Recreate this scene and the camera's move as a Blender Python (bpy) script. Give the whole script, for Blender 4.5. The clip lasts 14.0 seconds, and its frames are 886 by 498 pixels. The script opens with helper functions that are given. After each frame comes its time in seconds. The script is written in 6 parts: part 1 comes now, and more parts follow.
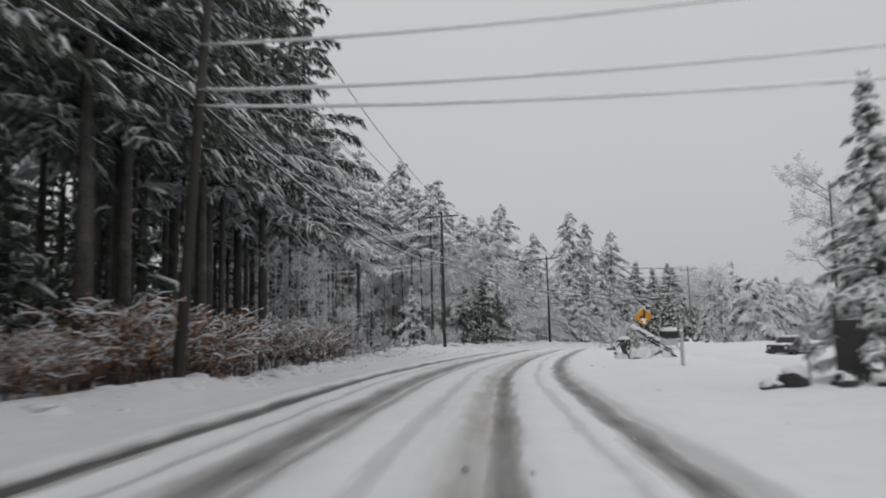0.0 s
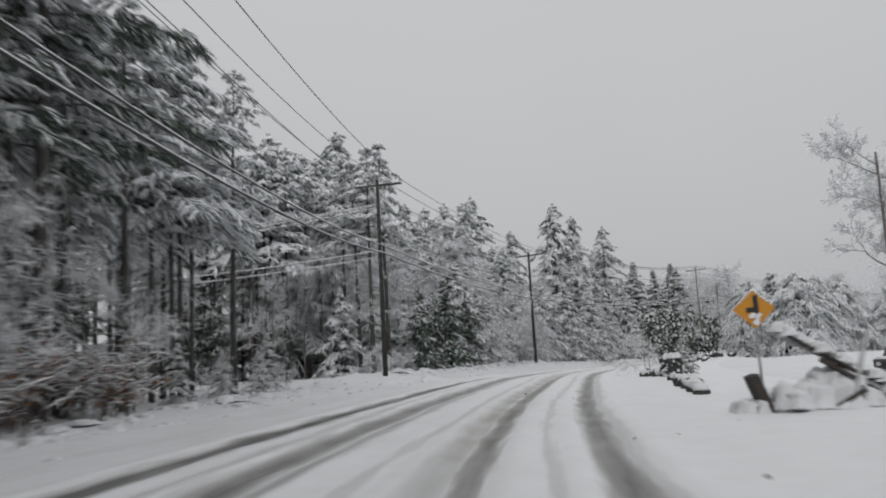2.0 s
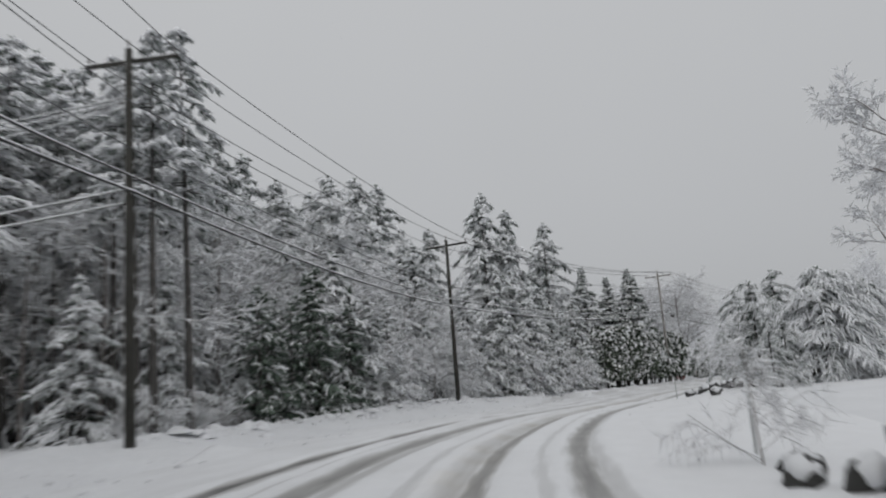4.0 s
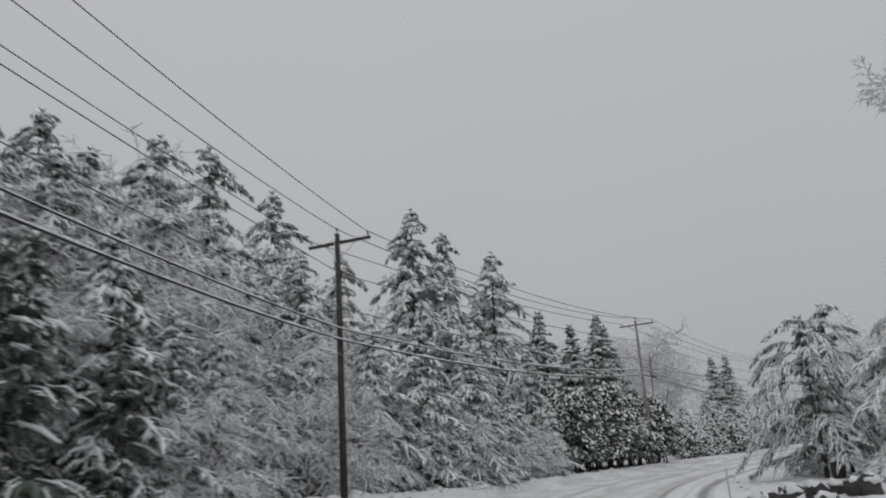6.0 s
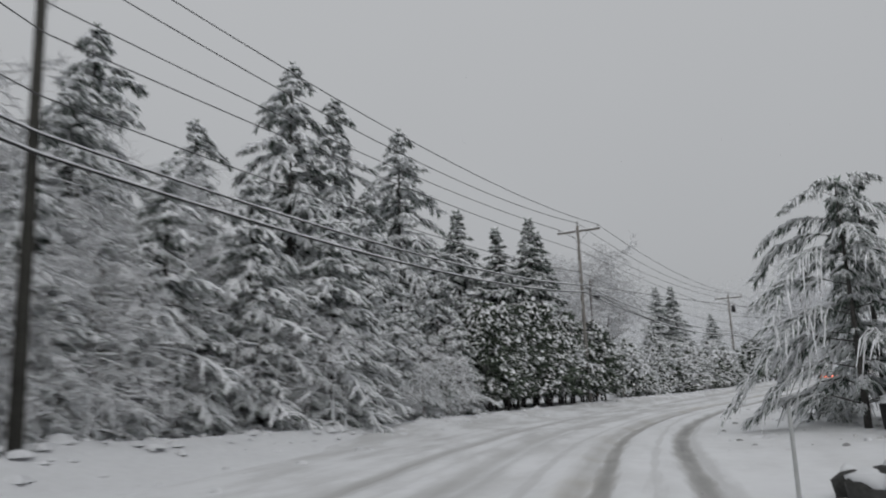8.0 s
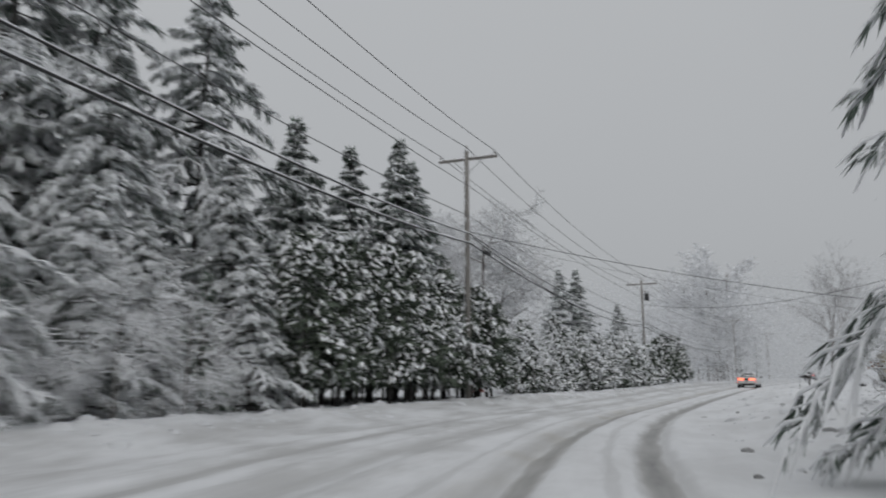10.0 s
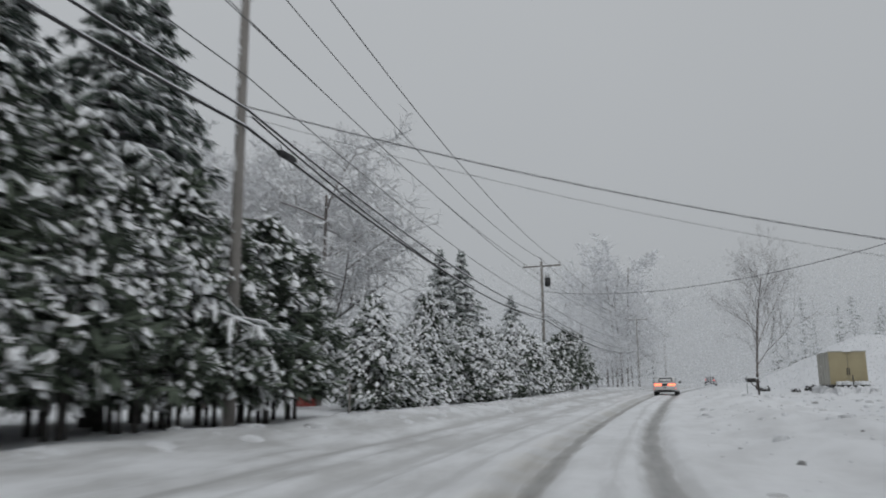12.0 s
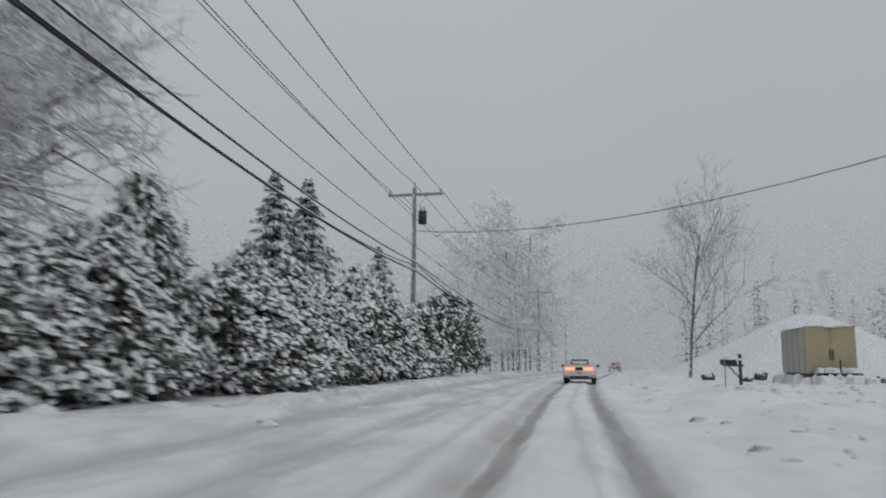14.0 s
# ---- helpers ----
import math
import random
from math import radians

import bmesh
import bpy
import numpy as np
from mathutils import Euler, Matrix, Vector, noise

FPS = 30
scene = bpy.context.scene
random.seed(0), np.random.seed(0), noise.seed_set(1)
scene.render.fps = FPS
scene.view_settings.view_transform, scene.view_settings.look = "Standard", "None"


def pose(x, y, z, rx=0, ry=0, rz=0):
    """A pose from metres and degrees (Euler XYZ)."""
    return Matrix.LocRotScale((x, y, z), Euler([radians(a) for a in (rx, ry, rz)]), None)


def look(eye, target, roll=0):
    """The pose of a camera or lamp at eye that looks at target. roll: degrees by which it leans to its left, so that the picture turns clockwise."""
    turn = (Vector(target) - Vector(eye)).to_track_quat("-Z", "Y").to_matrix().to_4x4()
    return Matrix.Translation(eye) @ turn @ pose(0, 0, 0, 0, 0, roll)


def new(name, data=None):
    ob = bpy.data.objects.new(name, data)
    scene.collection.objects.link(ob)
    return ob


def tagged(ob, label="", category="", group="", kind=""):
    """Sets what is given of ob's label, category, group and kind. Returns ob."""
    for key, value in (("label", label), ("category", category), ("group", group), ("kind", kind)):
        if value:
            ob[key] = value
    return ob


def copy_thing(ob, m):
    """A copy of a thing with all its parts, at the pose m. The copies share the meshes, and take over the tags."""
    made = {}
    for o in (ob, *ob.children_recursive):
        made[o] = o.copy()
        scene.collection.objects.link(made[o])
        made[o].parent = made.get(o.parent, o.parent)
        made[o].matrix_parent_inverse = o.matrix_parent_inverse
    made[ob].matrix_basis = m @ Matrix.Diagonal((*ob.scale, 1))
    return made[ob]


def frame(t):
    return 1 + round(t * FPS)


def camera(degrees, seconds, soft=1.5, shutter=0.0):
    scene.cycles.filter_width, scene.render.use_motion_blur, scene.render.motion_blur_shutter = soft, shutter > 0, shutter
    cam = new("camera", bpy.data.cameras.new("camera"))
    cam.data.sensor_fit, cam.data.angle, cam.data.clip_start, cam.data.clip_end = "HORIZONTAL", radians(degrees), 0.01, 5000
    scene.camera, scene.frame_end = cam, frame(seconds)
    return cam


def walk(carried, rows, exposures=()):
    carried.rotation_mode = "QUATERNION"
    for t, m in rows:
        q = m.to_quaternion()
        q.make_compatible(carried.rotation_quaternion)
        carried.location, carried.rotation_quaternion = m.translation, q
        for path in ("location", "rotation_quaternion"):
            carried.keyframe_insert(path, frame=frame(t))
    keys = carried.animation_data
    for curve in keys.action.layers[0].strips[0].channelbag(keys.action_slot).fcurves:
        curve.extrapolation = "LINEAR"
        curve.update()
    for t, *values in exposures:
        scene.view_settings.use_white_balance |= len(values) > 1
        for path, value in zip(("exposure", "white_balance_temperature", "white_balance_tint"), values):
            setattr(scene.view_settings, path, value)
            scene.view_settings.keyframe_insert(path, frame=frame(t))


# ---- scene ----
cam = camera(60.8, 14.0, soft=1.9, shutter=0.65)
PATH = [
    (0, (0.442, -0.809, 0.922), (0.448, 1.176, 1.162), -1.5),
    (0.5, (0.919, 4.32, 0.921), (0.904, 6.302, 1.186), -1.9),
    (1, (1.449, 9.466, 0.959), (1.42, 11.445, 1.242), -2.3),
    (1.5, (2.048, 14.631, 1.016), (2.081, 16.61, 1.304), -2.3),
    (2, (2.778, 20.024, 1.071), (2.847, 22.001, 1.362), -3.2),
    (2.5, (3.598, 25.48, 1.147), (3.675, 27.456, 1.443), -3.5),
    (3, (4.515, 31.17, 1.158), (4.679, 33.14, 1.466), -4.1),
    (3.2, (4.941, 33.416, 1.161), (5.121, 35.384, 1.467), -4.5),
    (5.3, (9.766, 55.637, 1.875), (10.151, 57.534, 2.378), -3.7),
    (5.5, (10.209, 57.401, 1.894), (10.604, 59.294, 2.408), -3.9),
    (6, (11.519, 61.21, 1.849), (11.916, 63.1, 2.368), -3.7),
    (6.5, (12.858, 64.81, 1.752), (13.354, 66.682, 2.254), -3.8),
    (7, (14.151, 68.143, 1.661), (14.649, 70.029, 2.101), -3.9),
    (7.2, (14.748, 69.433, 1.624), (15.227, 71.335, 2.018), -3.2),
    (9.3, (22.375, 83.514, 0.764), (23.067, 85.359, 1.111), -0.2),
    (9.5, (23.102, 84.881, 0.751), (23.8, 86.724, 1.093), -0.1),
    (10, (25.025, 88.335, 0.783), (25.81, 90.143, 1.122), -0.1),
    (10.5, (27.183, 91.865, 0.761), (28.083, 93.618, 1.102), -0.4),
    (11, (29.525, 95.344, 0.774), (30.453, 97.082, 1.12), -0.3),
    (11.5, (32.139, 98.838, 0.768), (33.123, 100.543, 1.123), -0.1),
    (12, (34.917, 102.28, 0.776), (35.949, 103.955, 1.132), -0.5),
    (12.5, (37.855, 105.711, 0.743), (38.923, 107.362, 1.105), -0.6),
    (13, (40.981, 109.093, 0.716), (42.148, 110.677, 1.075), -0.3),
    (13.5, (44.417, 112.512, 0.685), (45.631, 114.064, 1.025), -0.3),
    (14, (47.972, 115.922, 0.643), (49.22, 117.454, 0.956), 0.5),
]

EXPO = [(0.0, 0.0, 6560, 9.5), (3.0, -0.10, 6500, 9.5), (6.0, -0.28, 6450, 9.5), (9.5, -0.31, 6420, 9), (14.0, -0.33, 6280, 7.5)]
walk(cam, [(t, look(eye, target, roll)) for t, eye, target, roll in PATH], EXPO)

# ---------------------------------------------------------------- sky and light
world = bpy.data.worlds.new("world")
scene.world = world
world.use_nodes = True
wn, wl = world.node_tree.nodes, world.node_tree.links
wn.clear()
w_out = wn.new("ShaderNodeOutputWorld")
w_bg = wn.new("ShaderNodeBackground")
w_sky = wn.new("ShaderNodeTexSky")
w_sky.sky_type = "NISHITA"
w_sky.sun_disc = False
w_sky.sun_elevation = radians(32)
w_sky.sun_rotation = radians(200)
w_sky.dust_density = 6.0
w_bw = wn.new("ShaderNodeHueSaturation")
w_bw.inputs["Saturation"].default_value = 0.12
w_bw.inputs["Value"].default_value = 0.012
wl.new(w_sky.outputs[0], w_bw.inputs["Color"])
w_geo = wn.new("ShaderNodeTexCoord")
w_sep = wn.new("ShaderNodeSeparateXYZ")
wl.new(w_geo.outputs["Generated"], w_sep.inputs[0])
w_ramp = wn.new("ShaderNodeValToRGB")          # cloud layer, brighter towards the zenith
w_ramp.color_ramp.elements[0].position = 0.0
w_ramp.color_ramp.elements[0].color = (0.435, 0.445, 0.462, 1)
w_ramp.color_ramp.elements[1].position = 1.0
w_ramp.color_ramp.elements[1].color = (0.66, 0.67, 0.69, 1)
mid = w_ramp.color_ramp.elements.new(0.5)
mid.color = (0.53, 0.538, 0.552, 1)
wl.new(w_sep.outputs["Z"], w_ramp.inputs[0])
w_cl = wn.new("ShaderNodeTexNoise")
w_cl.inputs["Scale"].default_value = 1.6
w_cl.inputs["Detail"].default_value = 3
w_map = wn.new("ShaderNodeMapRange")
w_map.inputs["To Min"].default_value = 0.95
w_map.inputs["To Max"].default_value = 1.05
wl.new(w_geo.outputs["Generated"], w_cl.inputs["Vector"])
wl.new(w_cl.outputs["Fac"], w_map.inputs["Value"])
w_mul = wn.new("ShaderNodeVectorMath")
w_mul.operation = "SCALE"
wl.new(w_ramp.outputs[0], w_mul.inputs[0])
wl.new(w_map.outputs[0], w_mul.inputs["Scale"])
w_add = wn.new("ShaderNodeVectorMath")
w_add.operation = "ADD"
wl.new(w_bw.outputs[0], w_add.inputs[0])
wl.new(w_mul.outputs[0], w_add.inputs[1])
wl.new(w_add.outputs[0], w_bg.inputs["Color"])
w_bg.inputs["Strength"].default_value = 1.0
wl.new(w_bg.outputs[0], w_out.inputs[0])

sun = new("sun", bpy.data.lights.new("sun", "SUN"))
sun.data.energy = 0.5
sun.data.angle = radians(60)
sun.data.color = (1.0, 0.98, 0.95)
sun.matrix_world = look((0, 0, 60), (14, 36, 0))


# ---------------------------------------------------------------- materials
def material(name, colour, rough=0.8, metal=0.0, vary=0.25, scale=3.0, fine=40.0, bump=0.3, dist=0.02, tint=None, island=0.0, coords="Object"):
    """Two scales of noise on a base colour, with fine relief. tint: a second colour that the coarse noise mixes in."""
    m = bpy.data.materials.new(name)
    m.use_nodes = True
    n, l = m.node_tree.nodes, m.node_tree.links
    b = n["Principled BSDF"]
    b.inputs["Roughness"].default_value = rough
    b.inputs["Metallic"].default_value = metal
    tc = n.new("ShaderNodeTexCoord")
    big, small = n.new("ShaderNodeTexNoise"), n.new("ShaderNodeTexNoise")
    big.inputs["Scale"].default_value, small.inputs["Scale"].default_value = scale, fine
    big.inputs["Detail"].default_value, small.inputs["Detail"].default_value = 4, 3
    for t in (big, small):
        l.new(tc.outputs[coords], t.inputs["Vector"])
    ramp = n.new("ShaderNodeValToRGB")
    dark = tuple(c * (1 - vary) for c in colour)
    light = tuple(min(1, c * (1 + vary)) for c in (tint or colour))
    ramp.color_ramp.elements[0].position, ramp.color_ramp.elements[1].position = 0.3, 0.7
    ramp.color_ramp.elements[0].color, ramp.color_ramp.elements[1].color = (*dark, 1), (*light, 1)
    mix = n.new("ShaderNodeMath")
    mix.operation = "MULTIPLY_ADD"
    l.new(small.outputs["Fac"], mix.inputs[0])
    mix.inputs[1].default_value = 0.5
    add = n.new("ShaderNodeMath")
    add.operation = "MULTIPLY"
    l.new(big.outputs["Fac"], add.inputs[0])
    add.inputs[1].default_value = 0.5
    l.new(add.outputs[0], mix.inputs[2])
    last = mix.outputs[0]
    if island:
        geo = n.new("ShaderNodeNewGeometry")
        isl = n.new("ShaderNodeMath")
        isl.operation = "MULTIPLY_ADD"
        l.new(geo.outputs["Random Per Island"], isl.inputs[0])
        isl.inputs[1].default_value = island
        l.new(last, isl.inputs[2])
        sub = n.new("ShaderNodeMath")
        sub.operation = "SUBTRACT"
        l.new(isl.outputs[0], sub.inputs[0])
        sub.inputs[1].default_value = island / 2
        last = sub.outputs[0]
    l.new(last, ramp.inputs[0])
    l.new(ramp.outputs[0], b.inputs["Base Color"])
    if bump:
        bp = n.new("ShaderNodeBump")
        bp.inputs["Strength"].default_value, bp.inputs["Distance"].default_value = bump, dist
        l.new(small.outputs["Fac"], bp.inputs["Height"])
        l.new(bp.outputs[0], b.inputs["Normal"])
    return m


SNOW = material("snow", (0.72, 0.73, 0.75), 0.75, vary=0.07, scale=0.35, fine=5, bump=0.2, dist=0.05)
SNOW_TREE = material("tree_snow", (0.87, 0.88, 0.90), 0.8, vary=0.06, scale=2, fine=20, bump=0.3, dist=0.03, island=0.2)
NEEDLE = material("needles", (0.066, 0.096, 0.074), 0.7, vary=0.4, scale=3, fine=30, tint=(0.115, 0.15, 0.12), island=0.6)
CEDAR = material("cedar_leaves", (0.072, 0.095, 0.07), 0.7, vary=0.4, scale=3, fine=30, tint=(0.115, 0.14, 0.105), island=0.6)
BARK = material("bark", (0.042, 0.040, 0.038), 0.9, vary=0.5, scale=2, fine=14, bump=0.8, dist=0.03, tint=(0.085, 0.08, 0.075))
TWIG = material("twig_bark", (0.12, 0.105, 0.095), 0.9, vary=0.4, scale=3, fine=20, tint=(0.17, 0.15, 0.14), island=0.5)
RUST = material("withered_leaves", (0.14, 0.065, 0.035), 0.8, vary=0.45, scale=4, fine=30, tint=(0.24, 0.12, 0.06), island=0.8)
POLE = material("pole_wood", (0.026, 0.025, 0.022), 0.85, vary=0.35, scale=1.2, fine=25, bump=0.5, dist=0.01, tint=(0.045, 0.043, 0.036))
POLE_GREY = material("pale_pole_wood", (0.24, 0.225, 0.21), 0.85, vary=0.25, scale=1.2, fine=25, bump=0.5, dist=0.01)
CABLE = material("cable_sheath", (0.02, 0.02, 0.021), 0.55, vary=0.2)
WIRE = material("bare_wire", (0.10, 0.10, 0.104), 0.5, metal=0.4, vary=0.2)
METAL = material("galvanised_metal", (0.42, 0.43, 0.44), 0.45, metal=0.8, vary=0.15)
DARKMETAL = material("dark_metal", (0.05, 0.05, 0.052), 0.5, metal=0.5, vary=0.3)
PORCELAIN = material("insulator", (0.30, 0.29, 0.28), 0.25, vary=0.15)
STONE = material("field_stone", (0.045, 0.045, 0.043), 0.9, vary=0.4, scale=3, fine=18, bump=0.8, dist=0.03)


def mesh_of(name, verts, faces, mats, idx=None, smooth=True):
    me = bpy.data.meshes.new(name)
    me.from_pydata([tuple(v) for v in verts], [], faces)
    for m in (mats if isinstance(mats, (list, tuple)) else [mats]):
        me.materials.append(m)
    if idx is not None:
        me.polygons.foreach_set("material_index", idx)
    if smooth:
        me.polygons.foreach_set("use_smooth", [True] * len(me.polygons))
    me.update()
    return me


def part(name, bm, mat, parent=None, label="", smooth=False):
    """One bmesh becomes one mesh object under its thing."""
    me = bpy.data.meshes.new(name)
    bm.to_mesh(me)
    bm.free()
    me.materials.append(mat)
    if smooth:
        me.polygons.foreach_set("use_smooth", [True] * len(me.polygons))
    ob = new(name, me)
    ob.parent = parent
    if label:
        tagged(ob, label)
    return ob


def box(bm, size, at=(0, 0, 0), rot=(0, 0, 0), bevel=0.0, seg=1):
    r = bmesh.ops.create_cube(bm, size=1.0)
    m = pose(*at, *rot) @ Matrix.Diagonal((*size, 1))
    bmesh.ops.transform(bm, matrix=m, verts=r["verts"])
    if bevel:
        es = list({e for v in r["verts"] for e in v.link_edges})
        bmesh.ops.bevel(bm, geom=es, offset=bevel, segments=seg, affect="EDGES", profile=0.6)
    return bm


def cyl(bm, r0, r1, p0, p1, seg=12):
    p0, p1 = Vector(p0), Vector(p1)
    d = p1 - p0
    r = bmesh.ops.create_cone(bm, cap_ends=True, segments=seg, radius1=r0, radius2=r1, depth=d.length)
    m = Matrix.Translation((p0 + p1) / 2) @ d.to_track_quat("Z", "Y").to_matrix().to_4x4()
    bmesh.ops.transform(bm, matrix=m, verts=r["verts"])
    return bm


def cross(a, b):
    a0, a1, a2 = float(a[0]), float(a[1]), float(a[2])
    b0, b1, b2 = float(b[0]), float(b[1]), float(b[2])
    return np.array((a1 * b2 - a2 * b1, a2 * b0 - a0 * b2, a0 * b1 - a1 * b0))


class Soup:
    """Verts and faces of one mesh, gathered piece by piece."""

    def __init__(self):
        self.v, self.f, self.bulk = [], [], []

    def tube(self, pts, radii, sides=5, flat=1.0, closed=True):
        """A tube along pts; flat squeezes it in height."""
        pts = [np.asarray(p, float) for p in pts]
        base, n = len(self.v), len(pts)
        for i, p in enumerate(pts):
            d = pts[min(i + 1, n - 1)] - pts[max(i - 1, 0)]
            d = d / (math.sqrt(d[0] * d[0] + d[1] * d[1] + d[2] * d[2]) + 1e-9)
            a = cross(d, (0, 0, 1.0)) if abs(d[2]) < 0.95 else cross(d, (1.0, 0, 0))
            a /= math.sqrt(a[0] * a[0] + a[1] * a[1] + a[2] * a[2]) + 1e-9
            b = cross(a, d)
            for k in range(sides):
                w = 2 * math.pi * k / sides
                self.v.append(p + radii[i] * (a * math.cos(w) + b * math.sin(w) * flat))
        for i in range(n - 1):
            for k in range(sides):
                k2 = (k + 1) % sides
                self.f.append((base + i * sides + k, base + i * sides + k2, base + (i + 1) * sides + k2, base + (i + 1) * sides + k))
        if closed and sides > 2:
            self.f.append(tuple(base + k for k in range(sides))[::-1])
            self.f.append(tuple(base + (n - 1) * sides + k for k in range(sides)))

    def leaf(self, p, d, n, length, width):
        """A pointed leaf or needle tuft: one kite."""
        side = cross(d, n)
        side /= np.linalg.norm(side) + 1e-9
        b = len(self.v)
        self.v += [p, p + d * length * 0.45 + side * width, p + d * length, p + d * length * 0.45 - side * width]
        self.f.append((b, b + 1, b + 2, b + 3))

    def blade(self, p, d, n, length, width):
        """A needle tuft or bare twig: one slim pointed triangle."""
        side = cross(d, n)
        side *= width / (np.linalg.norm(side) + 1e-9)
        b = len(self.v)
        self.v += [p + side, p + d * length, p - side]
        self.f.append((b, b + 1, b + 2))

    def lump(self, p, rx, ry, rz, rng, turn=0.0, hang=None):
        """A small uneven cushion of snow."""
        b = len(self.v)
        c, s = math.cos(turn), math.sin(turn)
        ring = 5
        for lev, (q, h) in enumerate(((1.0, -0.2), (0.68, 0.66))):
            for k in range(ring):
                w = 2 * math.pi * (k + 0.5 * lev) / ring
                q2 = q * rng.uniform(0.75, 1.2)
                x, y = q2 * rx * math.cos(w), q2 * ry * math.sin(w)
                o = np.array((x * c - y * s, x * s + y * c, h * rz * rng.uniform(0.85, 1.15)))
                if hang is not None:
                    o[2] -= 0.75 * (o[0] * hang[0] + o[1] * hang[1])
                self.v.append(p + o)
        self.v.append(p + np.array((0, 0, rz)))
        for k in range(ring):
            k2 = (k + 1) % ring
            self.f.append((b + k, b + k2, b + ring + k2, b + ring + k))
            self.f.append((b + ring + k, b + ring + k2, b + 2 * ring))

    def blades(self, p, d, n, length, width):
        """Many slim pointed triangles at once, from arrays."""
        side = np.cross(d, n)
        side *= (width / (np.linalg.norm(side, axis=1) + 1e-9))[:, None]
        self.bulk.append(np.stack((p + side, p + d * length[:, None], p - side), 1).reshape(-1, 3))

    def mesh(self, name, mat, smooth=True):
        me = bpy.data.meshes.new(name)
        own = np.array(self.v, float).reshape(-1, 3)
        verts = np.concatenate([own] + self.bulk)
        extra = len(verts) - len(own)
        sizes = np.array([len(f) for f in self.f] + [3] * (extra // 3), np.int32)
        index = np.concatenate((np.array([i for f in self.f for i in f], np.int32), np.arange(len(own), len(verts), dtype=np.int32)))
        me.vertices.add(len(verts))
        me.vertices.foreach_set("co", verts.ravel())
        me.loops.add(len(index))
        me.loops.foreach_set("vertex_index", index)
        me.polygons.add(len(sizes))
        me.polygons.foreach_set("loop_start", np.concatenate(([0], np.cumsum(sizes)[:-1])).astype(np.int32))
        me.materials.append(mat)
        me.update(calc_edges=True)
        me.polygons.foreach_set("use_smooth", [smooth] * len(sizes))
        return me


# ---------------------------------------------------------------- the lie of the land
LANE = np.array([(-4.6, -60), (-3.0, -41), (-1.3, -21), (0.44, -0.81), (1.45, 9.47), (2.78, 20.02), (4.52, 31.17), (7.0, 44.0), (10.2, 57.4), (14.15, 68.14),
                 (18.2, 76.4), (23.1, 84.88), (29.5, 95.34), (37.86, 105.7), (47.97, 115.92), (59.4, 125.9), (73.7, 138.4), (89.6, 151.4), (111, 167.5), (134, 184), (175, 212), (240, 255), (330, 310)], float)


def spline(p, step):
    out = []
    for i in range(len(p) - 1):
        a, b, c, d = p[max(i - 1, 0)], p[i], p[i + 1], p[min(i + 2, len(p) - 1)]
        n = max(2, int(np.linalg.norm(c - b) / step))
        for t in np.arange(n) / n:
            out.append(0.5 * (2 * b + (c - a) * t + (2 * a - 5 * b + 4 * c - d) * t * t + (3 * b - a - 3 * c + d) * t ** 3))
    return np.array(out + [p[-1]])


ROAD = spline(LANE, 1.0)
SEG = np.linalg.norm(np.diff(ROAD, axis=0), axis=1)
ARC = np.concatenate(([0], np.cumsum(SEG)))
ARC -= ARC[np.argmin(np.linalg.norm(ROAD - (0.44, -0.81), axis=1))]
TANG = np.gradient(ROAD, axis=0)
TANG /= np.linalg.norm(TANG, axis=1)[:, None]
RIGHT = np.stack((TANG[:, 1], -TANG[:, 0]), 1)


def along(x, y):
    """Distance along the lane and to its right, for arrays of places."""
    q = np.stack((np.asarray(x, float).ravel(), np.asarray(y, float).ravel()), 1)
    s, lat = np.empty(len(q)), np.empty(len(q))
    for i in range(0, len(q), 4000):
        d = q[i:i + 4000, None] - ROAD[None]
        k = np.argmin((d ** 2).sum(2), 1)
        e = d[np.arange(len(k)), k]
        s[i:i + 4000] = ARC[k] + (e * TANG[k]).sum(1)
        lat[i:i + 4000] = (e * RIGHT[k]).sum(1)
        far = np.hypot(*e.T)
        lat[i:i + 4000] = np.sign(lat[i:i + 4000]) * np.maximum(np.abs(lat[i:i + 4000]), far * 0.999)
    return s, lat


def place(s, lat):
    """The point at s along the lane and lat to its right."""
    x, y = np.interp(s, ARC, ROAD[:, 0]), np.interp(s, ARC, ROAD[:, 1])
    rx, ry = np.interp(s, ARC, RIGHT[:, 0]), np.interp(s, ARC, RIGHT[:, 1])
    return x + rx * lat, y + ry * lat


def road_z(s):
    return np.interp(s, (-60, 0, 32, 59, 72, 90, 131, 160, 185, 240, 450), (-0.35, -0.3, -0.13, -0.02, -0.1, -0.4, -0.5, -0.27, -0.05, 0.35, 1.0))


def step01(a, b, v):
    t = np.clip((v - a) / (b - a), 0, 1)
    return t * t * (3 - 2 * t)


def wobble(x, y, k):
    return (np.sin(x * 0.9 * k + 1.3) * np.cos(y * 1.1 * k + 0.4) + 0.6 * np.sin(x * 2.3 * k + y * 1.7 * k) + 0.4 * np.cos(x * 4.1 * k - y * 3.7 * k + 2)) / 2


def verge(s):
    """How far to the left of the lane the snowbank and the first stems stand."""
    return np.interp(s, (-60, 17, 45, 62, 92, 106, 130, 160, 185, 300), (-8.0, -8.0, -10.5, -12.2, -12.2, -8.6, -7.3, -6.2, -6.6, -7.2))


LATTICE = np.random.default_rng(11).uniform(-1, 1, (256, 256))


